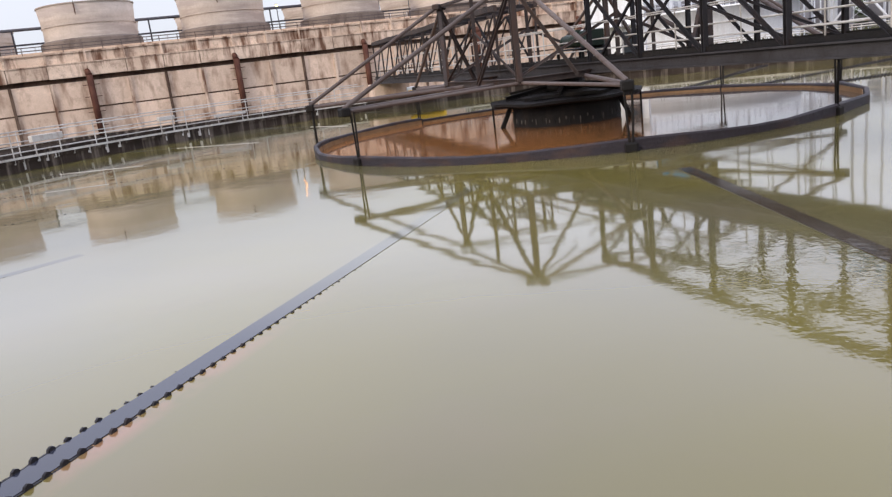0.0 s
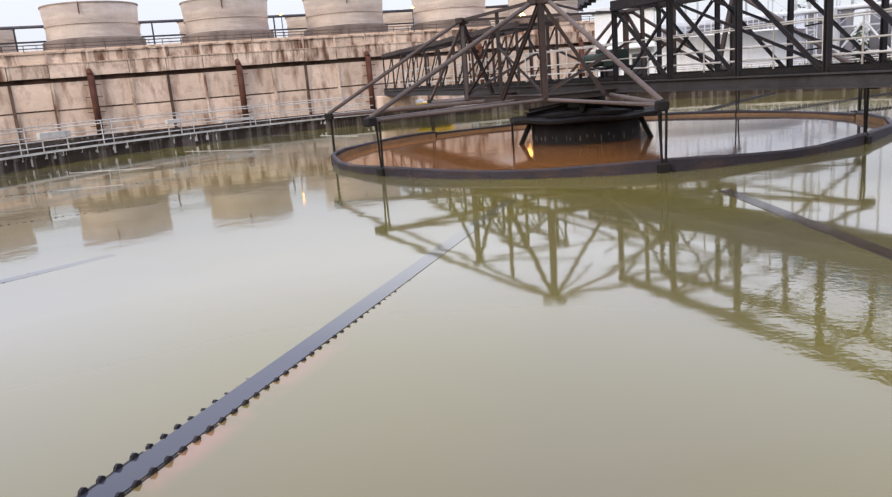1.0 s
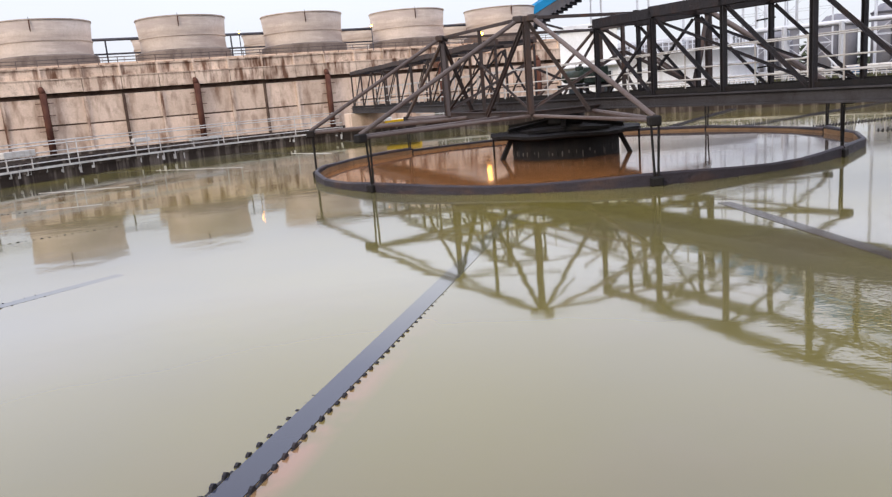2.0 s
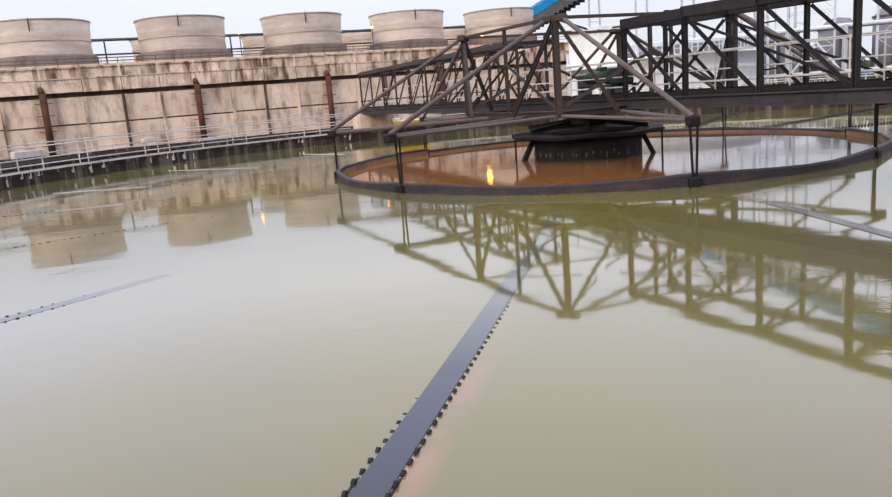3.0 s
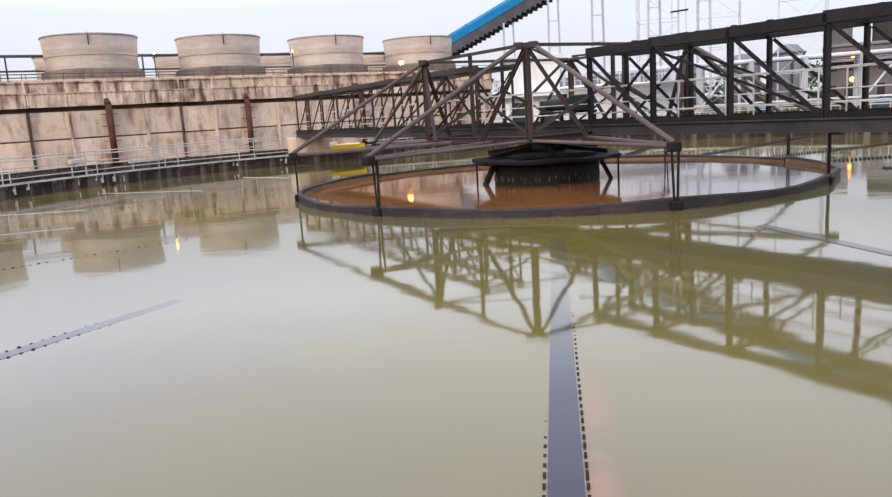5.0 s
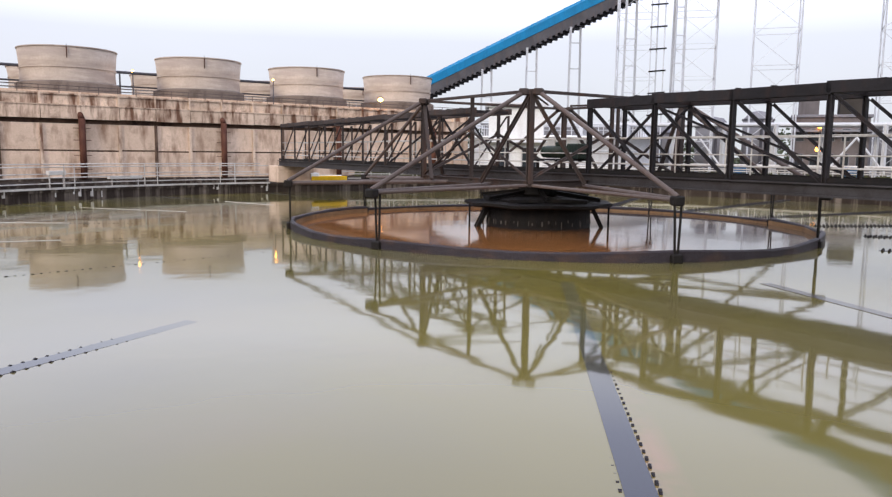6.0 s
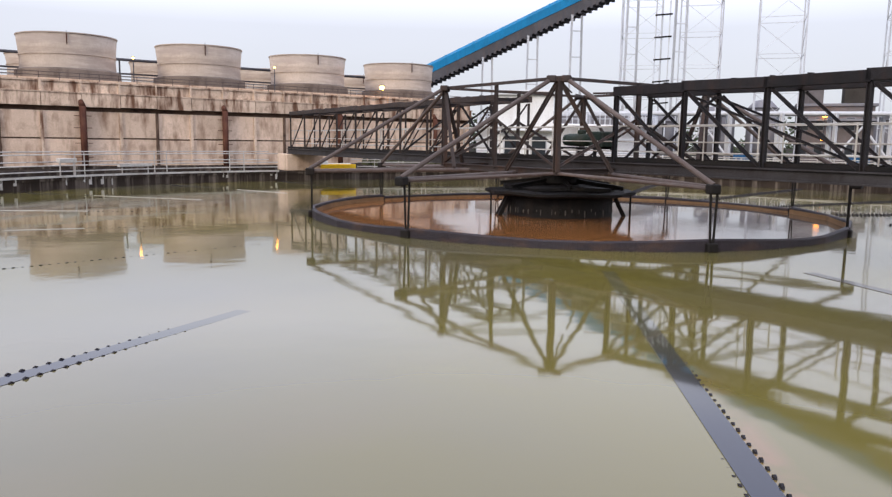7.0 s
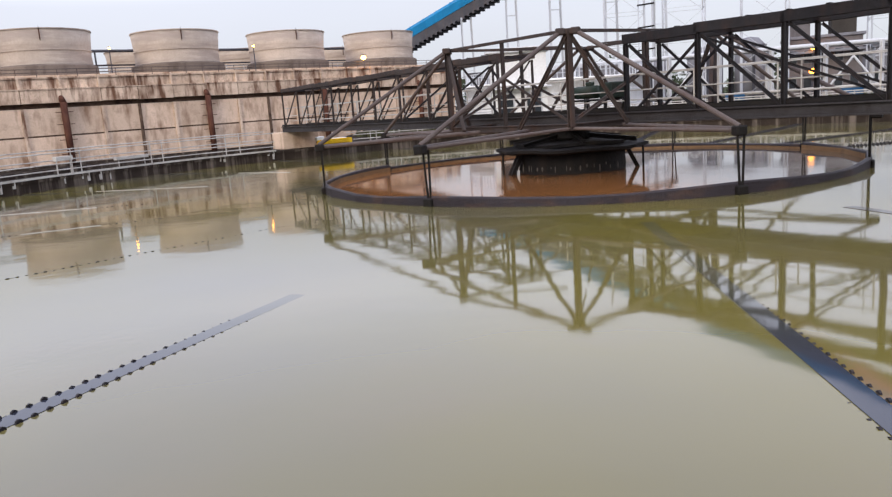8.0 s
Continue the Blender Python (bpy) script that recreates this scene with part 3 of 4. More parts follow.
# ---------------------------------------------------------------- bridge
bridge = thing("truss_bridge", on_bridge(0, 0.75, 1.45), "long dark rusted steel truss footbridge spanning the tank", "footbridge")
NEAR, FAR, TOP = 1.5, 0.05, 3.74
BAY = 2.345
RIGHT = [2.72 + 2.36 * i for i in range(10)]
LEFT = [-2.32 - BAY * i for i in range(10)]
ENDS = (RIGHT[-1] + 0.3, LEFT[-1] - 0.5)
for across, heavy in ((NEAR, 1.0), (FAR, 0.85)):
    for s0, s1 in ((ENDS[1], -2.32), (-2.32, 2.52), (2.52, ENDS[0])):
        bar("girder", on_bridge(s0, across, 1.62), on_bridge(s1, across, 1.62), i_outline(0.2, 0.3, 0.035), GIRDER, bridge, "deep grey bottom girder")
        bar("toe_board", on_bridge(s0, across, 1.835), on_bridge(s1, across, 1.835), box_outline(0.03, 0.11), BLACK, bridge, "black kick plate along the deck edge")
    for nodes, sign in ((RIGHT, 1), (LEFT, -1)):
        for i, a in enumerate(nodes):
            w = (0.115 if sign > 0 else 0.075) * heavy
            steel = STEEL if sign > 0 else CAGE_STEEL
            bar("post", on_bridge(a, across, 1.76), on_bridge(a, across, TOP - 0.1), i_outline(w, w, 0.025 if sign > 0 else 0.018), steel, bridge, up=(UX, UY, 0))
            if i < len(nodes) - 1:
                b = nodes[i + 1]
                # top chord: one beam a bay, each a little proud of the last
                bar("top_chord", on_bridge(a - sign * 0.08, across, TOP + 0.02 + (0.05 if i % 2 else 0.015)), on_bridge(b + sign * 0.02, across, TOP + 0.02 + (0.01 if i % 2 else 0.014)), soft_outline(0.14, 0.26 if sign > 0 else 0.2), steel, bridge)
                for g in (0.18, 0.57):
                    e = on_bridge(a + (b - a) * (g + 0.16 * math.sin(i * 5 + across)), across, TOP + (0.17 if sign > 0 else 0.14))
                    bar("clamp", e - Vector((UX, UY, 0)) * 0.03, e + Vector((UX, UY, 0)) * (0.03 + 0.05 * g), box_outline(0.135, 0.035), BLACK, bridge)
                bar("diagonal", on_bridge(a + sign * 0.1, across, TOP - 0.12), on_bridge(b - sign * 0.1, across, 1.8), l_outline((0.075 if sign > 0 else 0.05) * heavy, 0.018), steel, bridge)
# heavy knee braces at the second and third node of each arm
for nodes, sign in ((RIGHT, 1), (LEFT, -1)):
    for across in (NEAR - 0.14, FAR + 0.14):
        bar("knee_brace", on_bridge(nodes[1], across, TOP - 0.15), on_bridge(nodes[0] + sign * 0.25, across, 1.85), l_outline(0.06, 0.018), STEEL, bridge)
        bar("knee_brace", on_bridge(nodes[1], across, TOP - 0.15), on_bridge(nodes[3], across, 1.85), l_outline(0.055, 0.018), STEEL, bridge)
    for i, a in enumerate(nodes):
        bar("cross_beam", on_bridge(a, FAR, TOP), on_bridge(a, NEAR, TOP), l_outline(0.1, 0.025), STEEL, bridge)
        bar("floor_beam", on_bridge(a, FAR, 1.55), on_bridge(a, NEAR, 1.55), i_outline(0.1, 0.16, 0.02), STEEL, bridge)
k = 0
a = ENDS[1]
while a < ENDS[0] - 0.1:
    b = min(a + 1.17, ENDS[0])
    bar("deck_plate", on_bridge(a, 0.775, 1.785), on_bridge(b - 0.01, 0.775, 1.785), box_outline(1.31, 0.02), BLACK, bridge)
    a = b
# handrails along both sides of the deck
for across in (NEAR - 0.2, FAR + 0.2):
    for z in (2.08, 2.36, 2.8):
        for s0, s1 in ((ENDS[1], LEFT[3]), (LEFT[3], LEFT[0]), (LEFT[0], 0.2), (0.2, RIGHT[0]), (RIGHT[0], RIGHT[3]), (RIGHT[3], ENDS[0])):
            bar("hand_rail", on_bridge(s0, across, z), on_bridge(s1, across, z), tube_outline(0.018, 6), RAIL, bridge, "pale galvanised rail")
    a = ENDS[1] + 0.6
    while a < ENDS[0]:
        bar("rail_post", on_bridge(a, across, 1.79), on_bridge(a, across, 2.82), tube_outline(0.02, 6), RAIL, bridge)
        a += 2.345
# drive motor and gearbox on the deck
motor = thing("drive_motor", on_bridge(0.9, 0.3, 1.8), "dark green electric drive motor and gearbox on a steel table", "motor")
o = on_bridge(0.6, 0.35, 0)
part("motor_table", soft_box((-0.95, -0.45, 2.12), (0.95, 0.45, 2.18), (UX, UY), o.xy), BLACK, motor)
for x in (-0.85, 0.85):
    for y in (-0.38, 0.38):
        p = o + Vector((UX * x - UY * y, UY * x + UX * y, 0))
        bar("table_leg", p + Vector((0, 0, 1.795)), p + Vector((0, 0, 2.13)), box_outline(0.08, 0.08), BLACK, motor)
q0, q1 = on_bridge(-0.1, 0.35, 2.4), on_bridge(0.7, 0.35, 2.4)
smooth(bar("motor_body", q0, q1, tube_outline(0.2, 16), GREEN_PAINT, motor, "ribbed green motor body"))
smooth(bar("fan_cover", on_bridge(-0.25, 0.35, 2.4), q0, tube_outline(0.18, 16), GREEN_PAINT, motor))
part("gearbox", soft_box((0.15, -0.26, 2.18), (0.75, 0.26, 2.66), (UX, UY), (o + Vector((UX * 0.3, UY * 0.3, 0))).xy), GREEN_PAINT, motor)
part("terminal_box", soft_box((-0.35, -0.1, 2.58), (-0.1, 0.1, 2.72), (UX, UY), o.xy), GREEN_PAINT, motor)
# concrete piers that carry the bridge ends on the rim
for a, lab in ((ENDS[1] - 0.1, "pale concrete block that carries the bridge on the tank rim"), (ENDS[0] - 0.1, "pale concrete block that carries the bridge on the tank rim")):
    e = (on_bridge(a + 0.5, 0.75, 0) - on_bridge(a - 0.5, 0.75, 0)).normalized()
    single("bridge_pier", soft_box((-0.9, -1.1, DECK), (0.9, 1.1, 1.46), e.xy, on_bridge(a, 0.75, 0).xy), CONCRETE, on_bridge(a, 0.75, DECK), lab, "pier", "bridge piers")

# ---------------------------------------------------------------- rim railing
def rim_run(name, a0, a1, label, clutter):
    rail = thing(name, polar(RIM + 0.2, (a0 + a1) / 2, DECK), label, "railing", "rim railings")
    a = a0
    k = 0
    while a < a1:
        k += 1
        for r, zs in ((RIM + 0.08, (0.24, 0.5, 0.98)), (RIM + 1.35, (0.62, 1.08))):
            p, q = polar(r, a), polar(r, a + 3.6)
            if (k + (r > RIM + 1)) % 3 == 0 or not clutter:
                bar("rail_post", p + Vector((0, 0, DECK - 0.03)), p + Vector((0, 0, DECK + 1.08)), tube_outline(0.026, 6), RAIL, rail)
            for z in zs:
                bar("rail_bar", p + Vector((0, 0, DECK + z)), q + Vector((0, 0, DECK + z)), tube_outline(0.029, 6), RAIL, rail)
        p, q = polar(RIM - 0.06, a), polar(RIM - 0.06, a + 3.6)
        bar("edge_angle", p + Vector((0, 0, DECK + 0.02)), q + Vector((0, 0, DECK + 0.02)), l_outline(0.09, 0.02), RAIL, rail)
        if clutter:
            for e in range(random.choice((0, 1, 2, 3))):
                p = polar(RIM - 0.03, a + 3.4 * random.random())
                bar("bracket_leg", p + Vector((0, 0, DECK)), p + Vector((0, 0, 0.02 + 0.3 * random.random())), box_outline(0.05 + 0.08 * random.random(), 0.04), RAIL, rail)
        a += 3.6
    return rail


rim_run("rim_railing", 121.0, 231.0, "pale galvanised double railing along the stained tank rim", True)
rim_run("rim_railing", -28.0, 106.0, "pale galvanised double railing on the far tank rim", False)
# panels and pipes that stand on the walkway
for a, w, h, z in ((166.0, 1.6, 0.28, 0.55), (150.0, 0.9, 0.2, 0.6), (184.0, 1.2, 0.35, 0.3), (141.0, 1.8, 0.12, 0.35)):
    p = polar(RIM + 0.5, a)
    t = radians(a + 90)
    box_thing = thing("cable_box", (p.x, p.y, DECK), "pale metal cable box on legs beside the rim railing", "cable box", "rim boxes")
    part("body", soft_box((-w / 2, -0.12, DECK + z), (w / 2, 0.12, DECK + z + h), (math.cos(t), math.sin(t)), p.xy, 0.015), RAIL, box_thing)
    for e in (-w * 0.4, w * 0.4):
        f = Vector((p.x + e * math.cos(t), p.y + e * math.sin(t), DECK))
        bar("leg", f, f + Vector((0, 0, z + 0.02)), tube_outline(0.03, 6), RAIL, box_thing)
# yellow skiff on the rim beside the bridge pier
p = polar(RIM + 0.45, 111.5)
t = radians(111.5 + 90)
ex = (math.cos(t), math.sin(t))
skiff = thing("skiff", (p.x, p.y, DECK), "small bright yellow skiff with a white stern lying on the rim", "boat")
bm = bmesh.new()
rows = []
for i in range(9):
    u = -1 + 2 * i / 8
    w = 0.42 * (1 - max(0.0, -u) ** 3)
    rows.append([bm.verts.new((p.x + ex[0] * u * 1.15 - ex[1] * y, p.y + ex[1] * u * 1.15 + ex[0] * y, DECK + z)) for y, z in ((-w, 0.36), (-w * 0.85, 0.12), (0, 0.0), (w * 0.85, 0.12), (w, 0.36), (w * 0.8, 0.36), (0, 0.14), (-w * 0.8, 0.36))])
for A, B in zip(rows, rows[1:]):
    for j in range(8):
        bm.faces.new((A[j], A[(j + 1) % 8], B[(j + 1) % 8], B[j]))
bm.faces.new(rows[-1])
bmesh.ops.remove_doubles(bm, verts=bm.verts, dist=0.002)
part("hull", bm, YELLOW, skiff)
part("stern", soft_box((0.7, -0.36, DECK + 0.3), (1.2, 0.36, DECK + 0.56), ex, p.xy), WHITE, skiff, "white stern cover")
part("gunwale", soft_box((-0.95, -0.45, DECK + 0.34), (0.7, -0.38, DECK + 0.41), ex, p.xy, 0.015), WHITE, skiff, "white rubbing strip")
part("bilge_strake", soft_box((-0.8, -0.43, DECK + 0.06), (1.1, -0.36, DECK + 0.17), ex, p.xy, 0.015), RUST, skiff, "dark red painted bilge")
part("thwart", soft_box((-0.1, -0.34, DECK + 0.28), (0.12, 0.34, DECK + 0.34), ex, p.xy, 0.015), BLACK, skiff)
# ---------------------------------------------------------------- cooling tower
WX, WY = -31.75, 75.0                          # a drain pipe on the tower's face
EX, EY = 0.8426, 0.5385                        # along the face
BX, BY = -EY, EX                               # into the tower


def on_wall(along, depth, z=0.0):
    return Vector((WX + EX * along + BX * depth, WY + EY * along + BY * depth, z))


def wall_box(a0, a1, d0, d1, z0, z1):
    return box(bmesh.new(), (a0, d0, z0), (a1, d1, z1), (EX, EY), (WX, WY))


CELL = 13.6
W0, W1 = -4 * CELL, 46.8
tower = thing("cooling_tower", on_wall(0, 8, -0.9), "long stained beige concrete cooling tower block", "cooling tower")
part("core", wall_box(W0, W1, 0.75, 26.0, -1.0, 7.1), CONCRETE, tower)
# solid strip in the recess, the slot's shade put into its dark colour
part("shadow_gap", wall_box(W0, W1, 0.6, 0.752, 4.62, 5.05), JOINT, tower, "dark brown strip coloured as the shaded slot under the fascia")
part("roof_edge", wall_box(W0 - 0.1, W1 + 0.1, 0.1, 0.5, 7.22, 7.36), FASCIA, tower)
part("ledge", wall_box(W0 - 0.1, W1 + 0.1, -0.16, 0.4, 6.24, 6.34), FASCIA, tower)
part("plinth", wall_box(W0, W1, -0.05, 0.8, -1.0, -0.42), DARK_CONCRETE, tower)
part("mid_joint", wall_box(W0, W1, 0.3, 0.5, 2.0, 2.25), JOINT, tower, "dark brown joint between panel rows")
STEP = CELL / 4
i = 0
a = W0
while a < W1 - 0.5:
    b = min(a + STEP, W1)
    jig = 0.03 * math.sin(i * 2.7)
    part("lower_panel", wall_box(a + 0.13, b - 0.13, 0.2 + jig, 0.76, -0.5, 2.06 + jig), CONCRETE, tower)
    part("upper_panel", wall_box(a + 0.13, b - 0.13, 0.2 - jig, 0.76, 2.2 + jig, 4.62), CONCRETE, tower)
    part("fascia_panel", wall_box(a + 0.03, b - 0.03, -0.1 + jig * 0.5, 0.5, 5.05 + jig, 6.24), FASCIA, tower)
    part("parapet_panel", wall_box(a + 0.03, b - 0.03, 0.22, 0.45, 6.34, 7.22), FASCIA, tower)
    part("pilaster", wall_box(a - 0.13, a + 0.13, 0.04, 0.76, -0.5, 4.62), JOINT if i % 4 == 2 else FASCIA, tower)
    part("parapet_post", wall_box(a - 0.1, a + 0.1, 0.06, 0.3, 6.34, 7.5), FASCIA, tower)
    i += 1
    a = b
# railing on the roof edge
for z in (7.75, 8.05):
    bar("roof_rail", on_wall(W0, 0.3, z), on_wall(W1, 0.3, z), tube_outline(0.035, 6), PALE_RUST, tower)
a = W0
while a < W1:
    bar("roof_rail_post", on_wall(a, 0.3, 7.3), on_wall(a, 0.3, 8.07), tube_outline(0.035, 6), PALE_RUST, tower)
    a += 1.7
# low curb round the stacks
part("stack_deck", wall_box(W0 + 1, W1 - 1, 2.6, 25.0, 7.1, 7.7), CONCRETE, tower)
k = -3
while k * CELL < W1:
    x = k * CELL
    dp = thing("drain_pipe", on_wall(x, -0.1, -0.5), "rusty brown vertical pipe with brackets on the tower face", "pipe", "tower drain pipes")
    smooth(bar("pipe_run", on_wall(x, -0.22, -0.5), on_wall(x, -0.22, 5.1), tube_outline(0.3, 14), RUST, dp))
    smooth(bar("pipe_bend", on_wall(x, -0.22, 5.05), on_wall(x - 0.1, 0.1, 5.55), tube_outline(0.28, 14), RUST, dp))
    for z in (0.4, 1.7, 3.1, 4.2):
        bar("bracket", on_wall(x - 0.75, -0.1, z), on_wall(x + 0.75, -0.1, z), box_outline(0.1, 0.06), RUST, dp)
    k += 1


def fan_stack(x, depth, label, group, zb=7.1, zt=12.0):
    c = on_wall(x, depth)
    st = thing("fan_stack", on_wall(x, depth, zb), label, "fan stack", group)
    prof = [(4.6, zb), (4.55, zb + 0.9), (4.4, zb + 1.9), (4.36, zb + 2.7), (4.42, zb + 3.5), (4.56, zt), (4.4, zt), (4.2, zb + 2.5), (4.4, zb)]
    smooth(part("shell", lathe(prof, c.xy, 64), STACK, st))
    for z, r in ((zb + 1.5, 4.5), (zb + 3.0, 4.41)):
        part("band", lathe([(r - 0.06, z), (r + 0.05, z), (r + 0.05, z + 0.09), (r - 0.06, z + 0.09)], c.xy, 64, closed=True), STACK, st)
    part("lip", lathe([(4.4, zt), (4.63, zt), (4.63, zt + 0.1), (4.4, zt + 0.1)], c.xy, 64, closed=True), STACK, st)
    part("foot_ring", lathe([(4.55, zb), (4.9, zb), (4.84, zb + 1.55), (4.5, zb + 1.7)], c.xy, 48), CURB, st, "dark grimy curb at the foot")
    d = Vector((math.cos(radians(-70)), math.sin(radians(-70)), 0))
    bar("lightning_rod", c + d * 4.64 + Vector((0, 0, zt - 1.1)), c + d * 4.64 + Vector((0, 0, zt + 0.25)), tube_outline(0.018, 6), BLACK, st)
    bar("clamp_strip", c + d * 4.62 + Vector((0, 0, zt - 1.0)), c + d * 4.64 + Vector((0, 0, zt - 0.05)), box_outline(0.1, 0.05), RUST, st)
    return st


for k in range(-3, 4):
    fan_stack(k * 13.35 + 0.75, 8.0, "wide round beige concrete fan stack on the cooling tower roof", "front fan stacks")
for k in range(-3, 4):
    fan_stack(k * 13.35 + 1.6, 21.0, "round concrete fan stack in the tower's rear row", "rear fan stacks", 7.1, 11.3)
# pale stair rails on the roof between the stacks
sr = thing("roof_stair_rail", on_wall(0, 14.5, 7.7), "pale horizontal guard rails on the tower roof between stacks", "railing")
for z in (8.0, 8.35, 8.7, 9.05):
    bar("rail_bar", on_wall(W0 + 2, 14.6, z), on_wall(W1 - 6, 14.6, z), tube_outline(0.05, 6), WHITE_STEEL, sr)
a = W0 + 2
while a < W1 - 6:
    bar("rail_post", on_wall(a, 14.6, 7.6), on_wall(a, 14.6, 9.08), tube_outline(0.045, 6), WHITE_STEEL, sr)
    a += 2.27
# dark pipe that links the stacks
lk = thing("header_pipe", on_wall(0, 12, 10.3), "long dark pipe running between the fan stacks", "pipe")
smooth(bar("pipe_run", on_wall(W0, 13.5, 10.85), on_wall(W1 - 6, 13.5, 10.85), tube_outline(0.16, 10), GALLERY, lk))
bar("cable_tray", on_wall(W0, 13.4, 9.3), on_wall(W1 - 6, 13.4, 9.3), box_outline(0.4, 0.16), GALLERY, lk)
a = W0 + 0.3
while a < W1 - 6:
    bar("pipe_stand", on_wall(a, 13.5, 7.7), on_wall(a, 13.5, 10.7), i_outline(0.16, 0.16, 0.03), GALLERY, lk)
    a += CELL / 2


def wall_lamp(pos, base_z, mat, label, r=0.22):
    lp = thing("lamp_post", (pos[0], pos[1], base_z), label, "lamp", "site lamps")
    bar("pole", (pos[0], pos[1], base_z), (pos[0], pos[1], pos[2] - 0.1), tube_outline(0.05, 8), GALLERY, lp)
    bm = bmesh.new()
    bmesh.ops.create_uvsphere(bm, u_segments=14, v_segments=8, radius=r)
    bmesh.ops.scale(bm, verts=bm.verts, vec=(1, 1, 0.8))
    bmesh.ops.translate(bm, verts=bm.verts, vec=pos)
    smooth(part("bulb", bm, mat, lp, "glowing orange sodium bulb"))
    part("hood", lathe([(0.0, pos[2] + r * 1.3), (r * 1.1, pos[2] + r * 1.0), (r * 1.2, pos[2] + r * 0.8)], pos[:2], 12), GALLERY, lp)
    return lp


p = on_wall(32.8, -0.3, 8.5)
wall_lamp(p, 7.3, LAMP, "lit orange sodium lamp on the cooling tower edge", 0.3)
p = on_wall(19.2, -0.2, 9.9)
wall_lamp(p, 7.3, WARM_WHITE, "small lit lamp on the cooling tower edge", 0.13)
p = on_wall(5.6, 3.0, 10.1)
wall_lamp(p, 7.7, WARM_WHITE, "small lit lamp between two fan stacks", 0.13)
# the whole tower block stands a fifth farther off and larger than the 13.6 m module it is drawn on
PIVOT, FARTHER = Vector((-2.6, 0.8, 2.3)), 1.2
for ob in [o for o in scene.objects if o.parent is None and o.name.split(".")[0] in ("cooling_tower", "drain_pipe", "fan_stack", "roof_stair_rail", "header_pipe", "lamp_post")]:
    ob.location = PIVOT + (ob.location - PIVOT) * FARTHER
    ob.scale = (FARTHER, FARTHER, FARTHER)
# ---------------------------------------------------------------- conveyor gallery
conv = thing("conveyor_gallery", (7.2, 155.6, 0.6), "long inclined conveyor gallery with a bright blue sheet hood", "conveyor")
C0, C1 = Vector((7.17, 155.6, 16.0)), Vector((32.0, 136.0, 27.3))
UP = Vector((0, 0, 1))


def along_belt(f):
    return C0 + (C1 - C0) * f


for i in range(40):
    f = -0.8 + 0.1 * i
    p, q = along_belt(f), along_belt(f + 0.1)
    part("hood_panel", prism(bmesh.new(), [(-1.5, 0.0), (1.5, 0.0), (1.53, 1.45), (0.95, 2.1), (-0.95, 2.1), (-1.53, 1.45)], p, q), BLUE, conv, "blue profiled sheet hood")
    part("hood_seam", prism(bmesh.new(), [(-1.53, 0.02), (1.53, 0.02), (1.57, 1.48), (0.98, 2.15), (-0.98, 2.15), (-1.57, 1.48)], p, p + (q - p) * 0.06), BLUE, conv)
    part("gallery_panel", prism(bmesh.new(), box_outline(2.8, 1.7), p - UP * 0.88, q - UP * 0.88), GALLERY, conv, "dark gallery under the hood")
    for g in (0.05, 0.38, 0.71):
        e = p + (q - p) * g - UP * 1.85
        bar("idler_frame", e + Vector((-0.8, -1.2, 0)), e + Vector((0.8, 1.2, 0)), box_outline(0.5, 0.5), GALLERY, conv)
for f in (0.36, 0.66, 0.93, 1.25, 1.51, 3.1):
    p = along_belt(f)
    for dx in (-1.1, 1.1):
        bar("trestle_leg", (p.x + dx, p.y - 1.2, 0.5), (p.x + dx * 0.8, p.y - 1.2, p.z - 1.75), i_outline(0.34, 0.34, 0.06), MAST, conv)
    z = 4.0
    while z < p.z - 4:
        bar("trestle_tie", (p.x - 1.1, p.y - 1.2, z), (p.x + 1.1, p.y - 1.2, z), l_outline(0.18, 0.05), MAST, conv)
        z += 4.5


# ---------------------------------------------------------------- tall lattice masts
def lattice_mast(x, y, w, h, turn, step, label, mat=MAST, leg=0.075):
    t = thing("lattice_mast", (x, y, 0.6), label, "mast", "lattice masts")
    ex = Vector((math.cos(radians(turn)), math.sin(radians(turn)), 0))
    ey = Vector((-ex.y, ex.x, 0))
    o = Vector((x, y, 0))
    cs = [o + ex * a * w / 2 + ey * b * w / 2 for a, b in ((-1, -1), (1, -1), (1, 1), (-1, 1))]
    for c in cs:
        bar("mast_leg", c + Vector((0, 0, 0.5)), c + Vector((0, 0, h)), tube_outline(leg, 6), mat, t)
    z = 0.6
    k = 0
    while z < h - step:
        for i in range(4):
            p, q = cs[i], cs[(i + 1) % 4]
            bar("mast_tie", p + Vector((0, 0, z)), q + Vector((0, 0, z)), l_outline(0.055, 0.018), mat, t)
            a, b = (p, q) if (k + i) % 2 else (q, p)
            bar("mast_brace", a + Vector((0, 0, z)), b + Vector((0, 0, z + step)), l_outline(0.042, 0.014), mat, t)
        z += step
        k += 1
    return t


lattice_mast(23.2, 82.2, 4.1, 21, -20, 3.3, "tall pale grey lattice steel mast with cross ties")
lattice_mast(28.8, 80.1, 4.1, 21, -22, 3.3, "tall pale grey lattice steel mast")
lattice_mast(35.8, 76.6, 4.3, 21, -26, 3.6, "tall pale grey lattice steel mast")
lattice_mast(46.2, 71.6, 4.0, 21, -30, 3.6, "tall pale grey lattice steel mast")
ld = thing("mast_ladder", (24.3, 79.6, 0.6), "dark caged ladder rising beside a lattice mast", "ladder")
for dx in (0.0, 1.45):
    bar("stile", (23.7 + dx, 79.4, 0.6), (23.7 + dx, 79.4, 20), tube_outline(0.07, 6), MAST, ld)
z = 2.0
while z < 20:
    bar("rung", (23.55, 79.3, z), (25.35, 79.3, z + 0.18), box_outline(0.14, 0.15), BLACK, ld)
    z += 2.25


